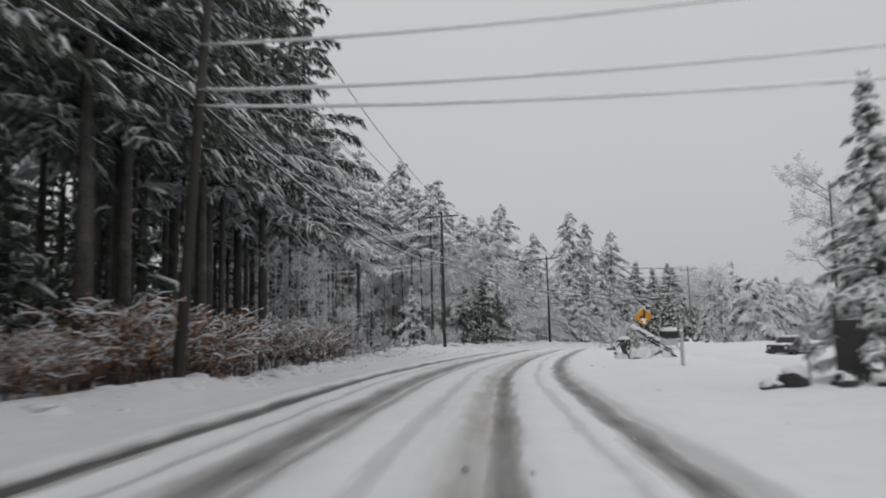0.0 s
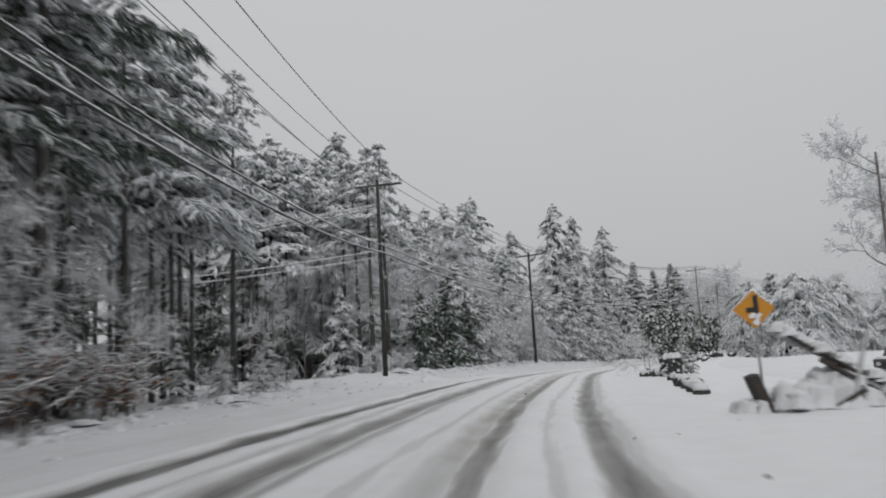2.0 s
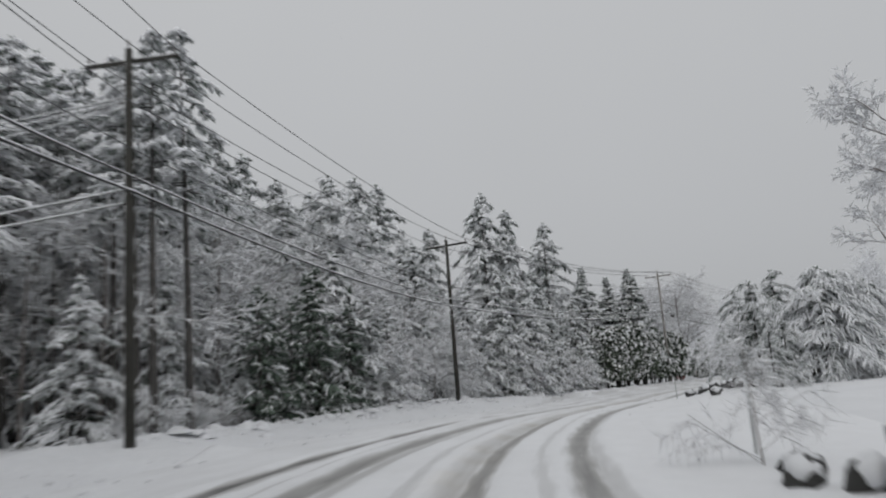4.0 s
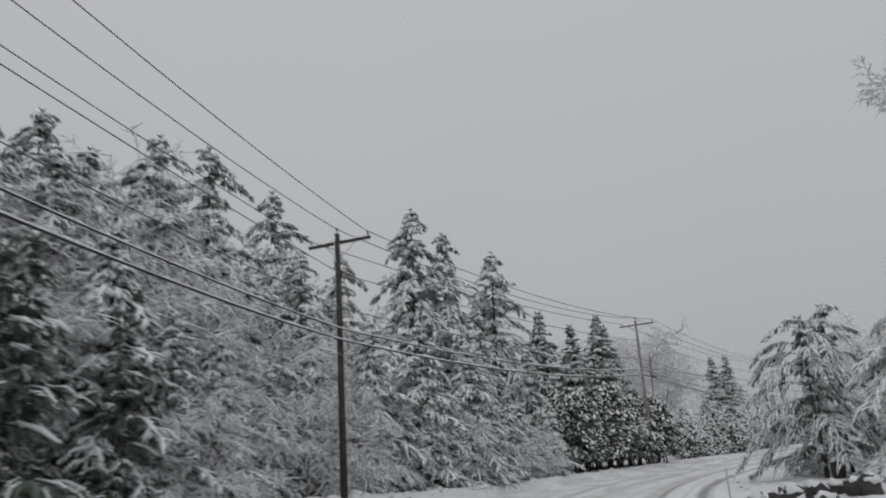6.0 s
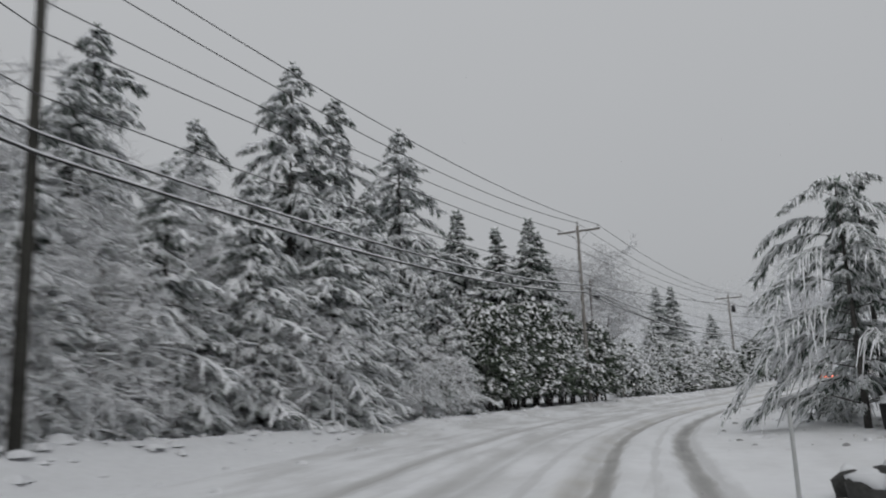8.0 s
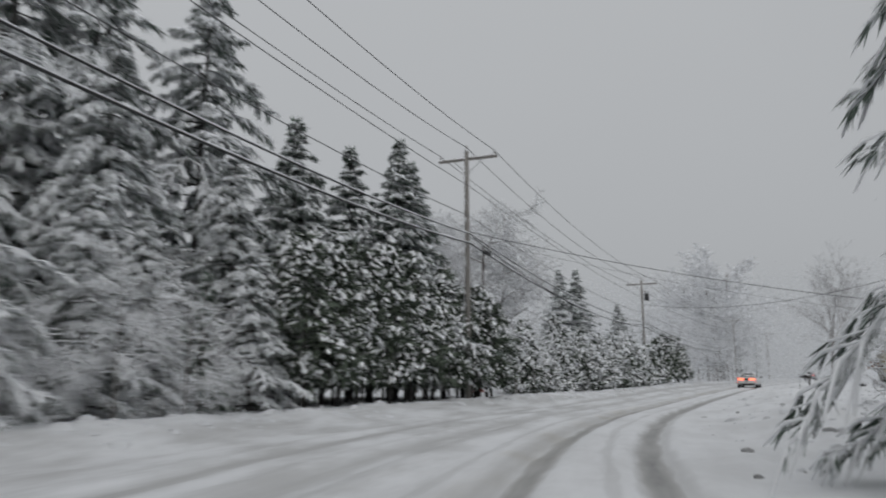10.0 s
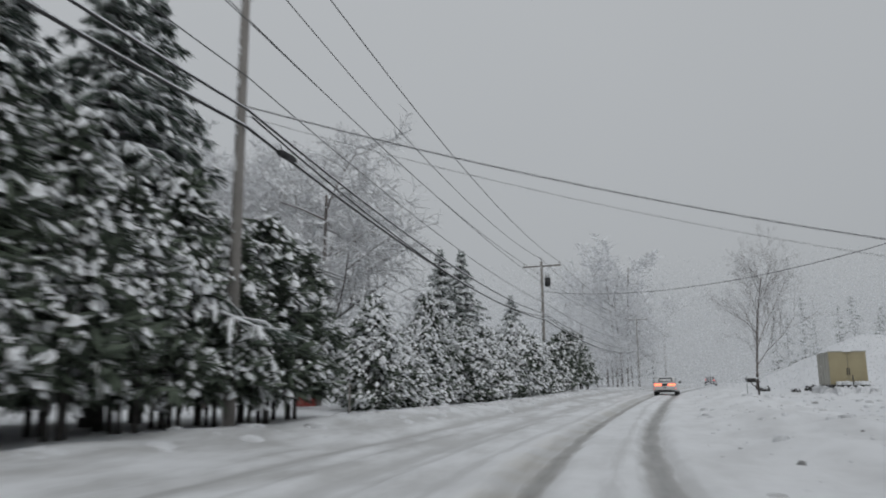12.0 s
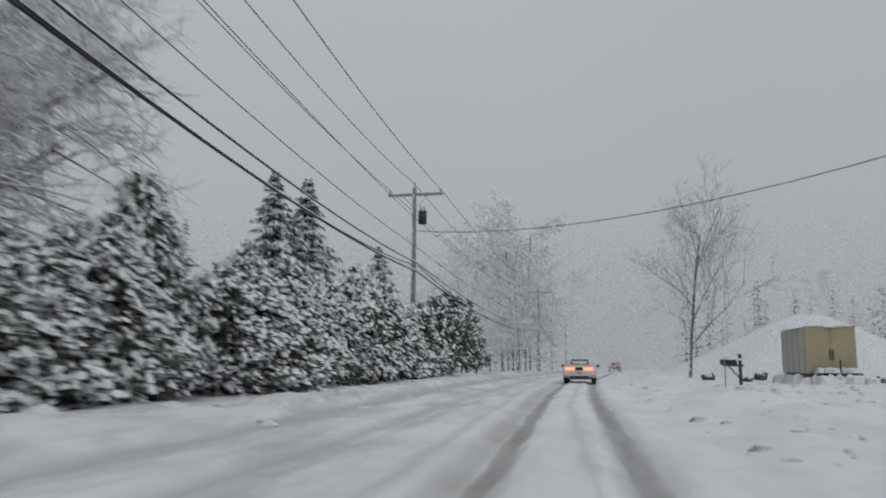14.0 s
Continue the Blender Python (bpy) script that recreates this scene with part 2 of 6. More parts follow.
def vnoise(x, y, octaves=3):
    """Smooth value noise, about -1 to 1, with cells of one unit."""
    total, amp = 0.0, 1.0
    for o in range(octaves):
        i, j = np.floor(x).astype(int), np.floor(y).astype(int)
        u, v = x - i, y - j
        u, v = u * u * (3 - 2 * u), v * v * (3 - 2 * v)
        a, b = LATTICE[i % 256, j % 256], LATTICE[(i + 1) % 256, j % 256]
        c, d = LATTICE[i % 256, (j + 1) % 256], LATTICE[(i + 1) % 256, (j + 1) % 256]
        total = total + amp * ((a * (1 - u) + b * u) * (1 - v) + (c * (1 - u) + d * u) * v)
        x, y, amp = x * 2.07 + 17.3, y * 2.07 + 5.9, amp * 0.5
    return total


def ground_z(x, y):
    x, y = np.asarray(x, float), np.asarray(y, float)
    s, lat = along(x, y)
    s, lat = s.reshape(x.shape), lat.reshape(x.shape)
    r, v = road_z(s), verge(s)
    left = step01(v + 2.4, v, lat)
    right = step01(2.6, 7.0, lat)
    zl = np.interp(s, (28, 45, 62, 90, 106, 150, 175, 300), (-0.12, 0.1, 0.3, 0.3, -0.12, -0.12, 0.25, 0.6))
    zr = np.interp(s, (50, 70, 80, 100, 140, 185, 300), (-0.12, 0.0, 0.0, -0.28, -0.28, 0.05, 0.6))
    z = r + left * (zl - r) + right * (zr - r)
    ridge = np.exp(-((lat - v) / 0.9) ** 2) * (0.15 + 0.13 * wobble(x, y, 0.5)) * np.interp(s, (95, 110), (1, 0.6))
    heaps = 0.45 * np.exp(-(((x - 2.3) / 1.3) ** 2 + ((y - 64.0) / 1.0) ** 2)) + 0.35 * np.exp(-(((x + 0.9) / 1.1) ** 2 + ((y - 63.5) / 0.9) ** 2))
    berm = np.exp(-((lat - 4.6) / 1.3) ** 2) * 0.20 * step01(95, 118, s) * (1 + 0.7 * vnoise(x * 0.7, y * 0.7))
    churn = step01(1.6, 3.2, lat) * step01(26, 8, lat) * step01(98, 112, s) * 0.11 * vnoise(x * 0.55 + 40, y * 0.55)
    z = z - 0.8 * step01(8, 16, lat) * step01(30, 44, s) * step01(80, 66, s)
    soft = (left + right) * (0.11 * vnoise(x * 0.13 + 9, y * 0.13, 2) + 0.04 * vnoise(x * 0.6, y * 0.6 + 31))
    cx, cy = x - 119.5, y - 149.5
    ang = np.arctan2(cy, cx)
    hill = 6.3 * np.clip(1 - np.hypot(cx / 13.5, cy / 12.5) * (1 + 0.10 * np.sin(3 * ang) + 0.07 * np.sin(7 * ang + 1)), 0, 1) ** 0.9
    hill = hill * (1 + 0.06 * wobble(x, y, 0.7))
    mound = 2.3 * np.exp(-(((x - 68.0) / 3.6) ** 2 + ((y - 114.5) / 3.0) ** 2))
    heap = 0.5 * np.exp(-(((x - 26.4) / 1.5) ** 2 + ((y - 80.4) / 2.4) ** 2)) * (1 + 0.35 * vnoise(x * 1.2, y * 1.2))
    return z + heap + ridge + berm + churn + soft + hill + heaps + mound


def gz(x, y):
    return float(ground_z(np.array([x]), np.array([y]))[0])


def axis(lo, a, b, hi, fine, n):
    mid = np.arange(a, b + fine, fine)
    return np.concatenate((a - np.geomspace(fine, a - lo, n)[::-1], mid, mid[-1] + np.geomspace(fine, hi - mid[-1], n)))


gx, gy = axis(-900, -40, 150, 1300, 1.5, 18), axis(-700, -30, 200, 1500, 1.5, 18)
GX, GY = np.meshgrid(gx, gy)
GZ = ground_z(GX, GY)
GS, GL = along(GX, GY)
GZ = GZ - 0.35 * (step01(-8.6, -7.0, GL) * step01(6.4, 5.0, GL)).reshape(GZ.shape)
nx, ny = len(gx), len(gy)
ids = np.arange(nx * ny).reshape(ny, nx)
quads = np.stack((ids[:-1, :-1], ids[:-1, 1:], ids[1:, 1:], ids[1:, :-1]), -1).reshape(-1, 4)
ground = new("ground", mesh_of("ground", np.stack((GX, GY, GZ), -1).reshape(-1, 3), quads.tolist(), SNOW))
tagged(ground, "deep fresh snow over verges, yards and woodland floor", "snow ground", kind="structure")

# the carriageway: packed snow with wheel ruts, laid as a strip along the lane
RUTS = ((-4.98, 0.34, 0.05), (-3.1, 0.44, 0.045), (-0.74, 0.36, 0.06), (1.02, 0.34, 0.06))


def shift(s):
    """The ruts wander a little to the right at the start."""
    return np.interp(s, (-10, 6, 22, 40, 70, 99, 137, 200), (0.55, 0.48, -0.08, -0.2, 0.0, 0.1, -0.2, -0.1)) + 0.06 * np.sin(s * 0.16)


rs = np.arange(-50, 300, 0.8)
rl = np.arange(-9.6, 7.7, 0.13)
RS, RL = np.meshgrid(rs, rl)
RX, RY = place(RS, RL)
RZ = ground_z(RX, RY)
for c, w, dep in RUTS:
    e = (RL - shift(RS) - c) / w
    RZ -= dep * np.exp(-e ** 4)
    RZ += 0.03 * np.exp(-((np.abs(e) - 1.5) / 0.5) ** 2)
mid_lane = step01(-5.6, -5.0, RL) * step01(1.9, 1.3, RL)
track = vnoise((RL - shift(RS)) * 2.6 + 60, RS * 0.05) * mid_lane          # ridges between older wheel tracks
RZ += 0.022 * track + 0.016 * vnoise(RL * 1.3, RS * 0.5 + 8) + 0.006 * vnoise(RL * 5, RS * 2.5)
edge = np.minimum(RL - rl[0], rl[-1] - RL)
RZ -= 0.4 * (1 - step01(0, 0.9, edge)) - 0.02
m_, n_ = RS.shape
ids = np.arange(m_ * n_).reshape(m_, n_)
quads = np.stack((ids[:-1, :-1], ids[:-1, 1:], ids[1:, 1:], ids[1:, :-1]), -1).reshape(-1, 4)
road_me = mesh_of("road", np.stack((RX, RY, RZ), -1).reshape(-1, 3), quads.tolist(), SNOW)
for nm, arr in (("across", RL - shift(RS)), ("along", RS)):
    at = road_me.attributes.new(nm, "FLOAT", "POINT")
    at.data.foreach_set("value", arr.ravel())


def road_material():
    m = bpy.data.materials.new("packed_snow_road")
    m.use_nodes = True
    n, l = m.node_tree.nodes, m.node_tree.links
    b = n["Principled BSDF"]

    def math_node(op, a, c, d=None):
        k = n.new("ShaderNodeMath")
        k.operation = op
        for i, v in enumerate((a, c, d)):
            if v is None:
                continue
            if isinstance(v, (int, float)):
                k.inputs[i].default_value = v
            else:
                l.new(v, k.inputs[i])
        return k.outputs[0]

    ac, al = n.new("ShaderNodeAttribute"), n.new("ShaderNodeAttribute")
    ac.attribute_name, al.attribute_name = "across", "along"
    comb = n.new("ShaderNodeCombineXYZ")
    l.new(ac.outputs["Fac"], comb.inputs[0])
    l.new(math_node("MULTIPLY", al.outputs["Fac"], 0.12), comb.inputs[1])
    streak, patch = n.new("ShaderNodeTexNoise"), n.new("ShaderNodeTexNoise")
    streak.inputs["Scale"].default_value, streak.inputs["Detail"].default_value = 4.0, 6
    patch.inputs["Scale"].default_value, patch.inputs["Detail"].default_value = 0.55, 4
    l.new(comb.outputs[0], streak.inputs["Vector"])
    tc = n.new("ShaderNodeTexCoord")
    l.new(tc.outputs["Object"], patch.inputs["Vector"])
    def ranged(v, f0, f1, t0, t1, kind="SMOOTHSTEP"):
        r = n.new("ShaderNodeMapRange")
        r.interpolation_type = kind
        l.new(v, r.inputs["Value"])
        for key, val in (("From Min", f0), ("From Max", f1), ("To Min", t0), ("To Max", t1)):
            r.inputs[key].default_value = val
        return r.outputs[0]

    # older tracks wander across the lane
    wander = n.new("ShaderNodeTexNoise")
    wander.inputs["Scale"].default_value, wander.inputs["Detail"].default_value = 0.35, 1
    l.new(comb.outputs[0], wander.inputs["Vector"])
    swing = math_node("MULTIPLY", math_node("SUBTRACT", wander.outputs["Fac"], 0.5), 1.1)
    rough_edge = math_node("MULTIPLY", math_node("SUBTRACT", streak.outputs["Fac"], 0.5), 0.42)
    fresh = ranged(al.outputs["Fac"], 60, 100, 1.0, 0.38)           # the oncoming lane is less driven past the bend
    total = None
    # centre, half width, depth of grey, wandering, oncoming lane
    for c, w, strength, roam, left in ((-4.98, 0.26, 1.15, 0, 1), (-4.55, 0.12, 0.45, 0.3, 1), (-3.25, 0.30, 0.85, 0, 1), (-2.72, 0.22, 0.42, 0.4, 1), (-3.9, 0.10, 0.25, 1, 1),
                                       (-0.62, 0.20, 0.82, 0, 0), (-0.98, 0.26, 0.40, 0.3, 0), (0.98, 0.24, 0.85, 0, 0), (1.22, 0.16, 0.26, 0.4, 0), (0.30, 0.10, 0.20, 1, 0), (-1.7, 0.12, 0.22, 1, 0)):
        e = math_node("SUBTRACT", ac.outputs["Fac"], c)
        if roam:
            e = math_node("ADD", e, math_node("MULTIPLY", swing, roam))
        e = math_node("ADD", math_node("ABSOLUTE", e, None), rough_edge)
        band = ranged(e, w * 0.15, w * 1.5, strength, 0.0)
        if left:
            band = math_node("MULTIPLY", band, fresh)
        total = band if total is None else math_node("MAXIMUM", total, band)
    wear = ranged(al.outputs["Fac"], 0, 75, 1.0, 0.74)           # fresh snow lies thicker further along
    pt = ranged(patch.outputs["Fac"], 0.3, 0.7, 0.85, 1.1)
    fine = ranged(streak.outputs["Fac"], 0.3, 0.7, 0.85, 1.15)
    amount = math_node("MULTIPLY", math_node("MULTIPLY", math_node("MULTIPLY", total, wear), pt), fine)
    ramp = n.new("ShaderNodeValToRGB")
    els = ramp.color_ramp.elements
    els[0].position, els[0].color = 0.0, (0.79, 0.80, 0.82, 1)
    els[1].position, els[1].color = 1.0, (0.075, 0.075, 0.073, 1)
    k = els.new(0.45)
    k.color = (0.375, 0.372, 0.365, 1)
    l.new(amount, ramp.inputs[0])
    # brown grit where the near wheels of the lane run
    grit = math_node("MULTIPLY", ranged(math_node("ABSOLUTE", math_node("SUBTRACT", ac.outputs["Fac"], -0.9), None), 0.1, 0.7, 0.55, 0.0), ranged(patch.outputs["Fac"], 0.42, 0.66, 0.1, 1.0))
    soil = n.new("ShaderNodeMix")
    soil.data_type, soil.blend_type = "RGBA", "MULTIPLY"
    l.new(grit, soil.inputs["Factor"])
    l.new(ramp.outputs[0], soil.inputs["A"])
    soil.inputs["B"].default_value = (0.86, 0.81, 0.72, 1)
    # trodden grey slush past the bend, drawn out along the lane
    late = math_node("MULTIPLY", ranged(al.outputs["Fac"], 70, 110, 0.10, 0.5, "LINEAR"), ranged(ac.outputs["Fac"], -2.6, -1.4, 1.9, 0.8))
    comb2 = n.new("ShaderNodeCombineXYZ")
    l.new(ac.outputs["Fac"], comb2.inputs[0])
    l.new(math_node("MULTIPLY", al.outputs["Fac"], 0.3), comb2.inputs[1])
    mott = n.new("ShaderNodeTexNoise")
    mott.inputs["Scale"].default_value, mott.inputs["Detail"].default_value, mott.inputs["Roughness"].default_value = 0.9, 6, 0.6
    l.new(comb2.outputs[0], mott.inputs["Vector"])
    slush = n.new("ShaderNodeMix")
    slush.data_type = "RGBA"
    l.new(math_node("MULTIPLY", ranged(mott.outputs["Fac"], 0.36, 0.68, 0, 1), late), slush.inputs["Factor"])
    l.new(soil.outputs["Result"], slush.inputs["A"])
    slush.inputs["B"].default_value = (0.50, 0.50, 0.50, 1)
    grain = n.new("ShaderNodeTexNoise")
    grain.inputs["Scale"].default_value, grain.inputs["Detail"].default_value = 2.2, 6
    l.new(tc.outputs["Object"], grain.inputs["Vector"])
    gr = n.new("ShaderNodeMapRange")
    l.new(grain.outputs["Fac"], gr.inputs["Value"])
    gr.inputs["To Min"].default_value, gr.inputs["To Max"].default_value = 0.93, 1.05
    mul = n.new("ShaderNodeVectorMath")
    mul.operation = "SCALE"
    l.new(slush.outputs["Result"], mul.inputs[0])
    l.new(gr.outputs[0], mul.inputs["Scale"])
    l.new(mul.outputs[0], b.inputs["Base Color"])
    b.inputs["Roughness"].default_value = 0.6
    bp = n.new("ShaderNodeBump")
    bp.inputs["Strength"].default_value, bp.inputs["Distance"].default_value = 0.25, 0.04
    l.new(grain.outputs["Fac"], bp.inputs["Height"])
    l.new(bp.outputs[0], b.inputs["Normal"])
    return m


road_me.materials.clear()
road_me.materials.append(road_material())
road = new("road", road_me)
tagged(road, "two-lane road under packed snow with grey wheel ruts", "road", kind="structure")


# ---------------------------------------------------------------- trees
def unit(a):
    return np.array((math.cos(a), math.sin(a), 0.0))


def thing(name, label, category, group="", at=None):
    e = new(name)
    tagged(e, label, category, group)
    if at is not None:
        e.matrix_basis = at
    return e


def sub(name, me, parent, label=""):
    ob = new(name, me)
    ob.parent = parent
    if label:
        tagged(ob, label)
    return ob


def conifer(seed, h, r, clear=0.1, droop=0.5, whorls=18, per=5, lets=5, snow=0.8, shape=0.85, lift=0.18, size=1.0, trunk=0.17, ragged=0.25, dust=0.5, fine=True, cap=0.6, veil=0.0, load=1.0):
    """Meshes of a conifer: trunk, needles, snow. clear: bare share of the stem; droop: how far the laden limbs hang;
    veil: share of the needles left out, so that snow whitens the crown, on mid-distance trees also in place of haze;
    load: thickness of the snow on the limbs.
    """
    rng = random.Random(seed)
    bark, green, white, sprays = Soup(), Soup(), Soup(), []
    lean = np.array((rng.uniform(-1, 1), rng.uniform(-1, 1), 0)) * 0.012 * h
    stem = [np.array((0, 0, -0.4)) + (lean * u * u if u else 0) + np.array((0, 0, (h + 0.4) * u)) for u in np.linspace(0, 1, 7)]
    bark.tube(stem, [trunk * (h / 12) * (1 - 0.93 * u) + 0.012 for u in np.linspace(0, 1, 7)], 7)
    for w in range(whorls):
        q = min(max((w + rng.uniform(-0.3, 0.3)) / whorls, 0), 1)
        u = clear + (1 - clear) * (1 - (1 - q) ** 1.45)
        u = min(max(u, clear), 0.985)
        reach = r * ((1 - (u - clear) / (1 - clear)) ** shape) + 0.06
        n = max(3, round(per * (1 - 0.3 * u) + rng.uniform(-0.6, 0.6)))
        turn = rng.uniform(0, 6.28)
        for b in range(n):
            a = turn + 6.283 * b / n + rng.uniform(-0.3, 0.3)
            L = reach * rng.uniform(1 - ragged * 1.6, 1 + ragged)
            d, side = unit(a), unit(a + 1.5708)
            dr = droop * rng.uniform(0.6, 1.4)
            ub = min(max(u + rng.uniform(-0.6, 0.6) / whorls, clear), 0.985)
            root = stem[0] + lean * ub * ub + np.array((0, 0, h * ub + 0.4))

            def on(t):
                return root + d * L * t * (1 - 0.12 * dr * t) + np.array((0, 0, L * (lift * t - dr * t * t)))
            pts = [on(t) for t in (0, 0.35, 0.7, 1)]
            bark.tube(pts, [0.035 * size * (L / 2) ** 0.5 * q for q in (1, 0.75, 0.5, 0.2)], 3, closed=False)
            if rng.random() < snow:
                q = 0.075 * size * load * rng.uniform(0.7, 1.3)
                white.tube([p + np.array((0, 0, q * 0.8)) for p in pts[1:]], [q * 0.6, q * 1.15, q * 0.35], 4, 0.7)
            k = max(2, round(lets * (0.4 + 0.6 * L / max(r, 0.1))))
            for j in range(k):
                t0 = 0.22 if L > 1.6 else 0.05
                t = t0 + (1 - t0) * (j + rng.uniform(0, 0.7)) / k
                t = min(t, 1.0)
                for sgn in (-1, 1):
                    q = on(t)
                    ll = (0.34 * L * (1.15 - 0.65 * t) + 0.12) * rng.uniform(0.7, 1.25)
                    out = d * rng.uniform(0.5, 0.95) + side * sgn * rng.uniform(0.5, 1.0)
                    out /= np.linalg.norm(out)
                    fall = -rng.uniform(0.25, 0.75) * (0.5 + dr) * ll
                    e1 = q + out * ll * 0.55 + np.array((0, 0, fall * 0.3))
                    e2 = q + out * ll * 0.95 + np.array((0, 0, fall))
                    sprays += [(q, e1), (e1, e2), ((q + e1) / 2, e2)]
                    if rng.random() < snow:
                        z = np.array((0, 0, 1.0))
                        s0 = size * rng.uniform(0.55, 1.15) * min(1.0, 0.5 + ll)
                        white.tube([q + z * 0.03 * s0, e1 + z * 0.05 * s0, e2 + z * 0.01], [0.035 * s0 * load, 0.065 * s0 * load, 0.03 * s0 * load], 3, 0.7, closed=False)
    g = np.random.default_rng(seed)
    fan = (-1, -0.5, 0, 0.5, 1) if fine else (-1, 0, 1)
    ends = np.repeat(np.array(sprays), len(fan), axis=0)
    p, dd = ends[:, 0], ends[:, 1] - ends[:, 0]
    ln = np.linalg.norm(dd, axis=1) + 1e-6
    dd = dd / ln[:, None]
    m = len(p)
    sd = np.stack((dd[:, 1], -dd[:, 0], np.zeros(m)), 1)
    o = dd * 0.8 + sd * ((np.tile(fan, len(sprays)) + g.uniform(-0.3, 0.3, m)) * g.uniform(0.3, 0.75, m))[:, None]
    o[:, 2] += g.uniform(-0.6, 0.12, m)
    o /= np.linalg.norm(o, axis=1)[:, None]
    nn = np.stack((g.uniform(-0.8, 0.8, m), g.uniform(-0.8, 0.8, m), np.ones(m)), 1)
    le = np.minimum(ln * g.uniform(0.85, 1.35, m) + 0.09 * size, cap)
    wd = (0.032 + 0.05 * np.minimum(ln, 1.2 * cap)) * size * g.uniform(0.7, 1.2, m)
    k = g.random(m) >= veil
    green.blades(p[k], o[k], nn[k], le[k], wd[k])
    k = g.random(m) < dust
    white.blades(p[k] + np.array((0, 0, 0.025 * size)), o[k], nn[k], le[k] * g.uniform(0.75, 1.05, k.sum()), wd[k] * g.uniform(0.7, 1.15, k.sum()))
    z = stem[-1]
    white.lump(z, 0.05, 0.05, 0.12, rng)
    for i in range(5):
        green.leaf(z - np.array((0, 0, 0.25)), unit(i * 1.26) * 0.5 + np.array((0, 0, 0.85)), unit(i * 1.26 + 1.57), 0.4, 0.05)
    return bark.mesh("trunk", BARK), green.mesh("crown", NEEDLE, False), white.mesh("snow_load", SNOW_TREE)


def bare_tree(seed, h, spread=0.45, fork=5, depth=4, twigs=5, frost=0.9, thick=0.016, clear=0.25, coat=0.018, hang=0.1, crook=0.13, limb=1.0):
    """Meshes of a leafless tree with snow along every limb and twig."""
    rng = random.Random(seed)
    bark, white = Soup(), Soup()

    def grow(p, d, L, rad, lev):
        if lev == depth:
            e = p + d * L + np.array((rng.gauss(0, 0.08), rng.gauss(0, 0.08), rng.gauss(-0.1, 0.08) - hang)) * L
            o = e - p
            ln = np.linalg.norm(o)
            nn = np.array((rng.gauss(0, 1), rng.gauss(0, 1), rng.gauss(0, 1)))
            if rng.random() < frost:
                white.blade(p + np.array((0, 0, coat * 0.5)), o / ln, nn, ln, coat * rng.uniform(0.7, 1.3))
            bark.blade(p, o / ln, np.array((rng.gauss(0, 1), rng.gauss(0, 1), 1.0)), ln, max(0.006, rad))
            return
        n = 4 if lev < 2 else (4 if crook > 0.2 else 3)
        pts, q = [p], p
        dd = d.copy()
        for i in range(n - 1):
            w = 0.035 if lev == 0 else crook
            dd = dd + np.array((rng.gauss(0, w), rng.gauss(0, w), rng.gauss(0.02, 0.08) - hang * (lev > 1)))
            dd /= np.linalg.norm(dd)
            q = q + dd * L / (n - 1)
            pts.append(q)
        bark.tube(pts, [rad * (1 - 0.55 * i / (n - 1)) for i in range(n)], 6 if lev == 0 else 3, closed=False)
        if rng.random() < frost and lev > 0:
            c = coat * rng.uniform(0.6, 1.3) + rad * 0.45
            steep = abs(d[2])
            c *= 1.15 - 0.7 * steep
            white.tube([x + np.array((0, 0, c * 0.5 + rad * 0.6)) for x in pts], [c * (1 - 0.45 * i / (n - 1)) for i in range(n)], 3, closed=False)
        if lev >= depth:
            return
        k = twigs if lev == depth - 1 else fork
        if lev == 0:
            k = int(fork * 1.9)
        for i in range(k):
            t = (clear if lev == 0 else 0.25) + (1 - (clear if lev == 0 else 0.25)) * (i + rng.uniform(0.1, 0.9)) / k
            x = t * (n - 1)
            j = min(int(x), n - 2)
            q = pts[j] + (pts[j + 1] - pts[j]) * (x - j)
            a = rng.uniform(0, 6.283)
            ax = unit(a) if lev == 0 else np.array((rng.gauss(0, 1), rng.gauss(0, 1), rng.gauss(0, 0.6)))
            ax = ax - dd * ax.dot(dd)
            ax /= np.linalg.norm(ax) + 1e-9
            nd = d * rng.uniform(0.5, 0.9) + ax * rng.uniform(0.55, 1.0) * (spread / 0.45)
            nd /= np.linalg.norm(nd)
            nl = L * (limb * rng.uniform(0.38, 0.62) * (1.12 - 0.5 * t) if lev == 0 else rng.uniform(0.4, 0.68))
            grow(q, nd, nl, rad * (0.42 if lev == 0 else 0.5) * (1.1 - 0.4 * t), lev + 1)

    grow(np.array((0, 0, -0.3)), np.array((rng.gauss(0, 0.015), rng.gauss(0, 0.015), 1.0)), h, h * thick, 0)
    return bark.mesh("crown", TWIG), white.mesh("snow_load", SNOW_TREE)


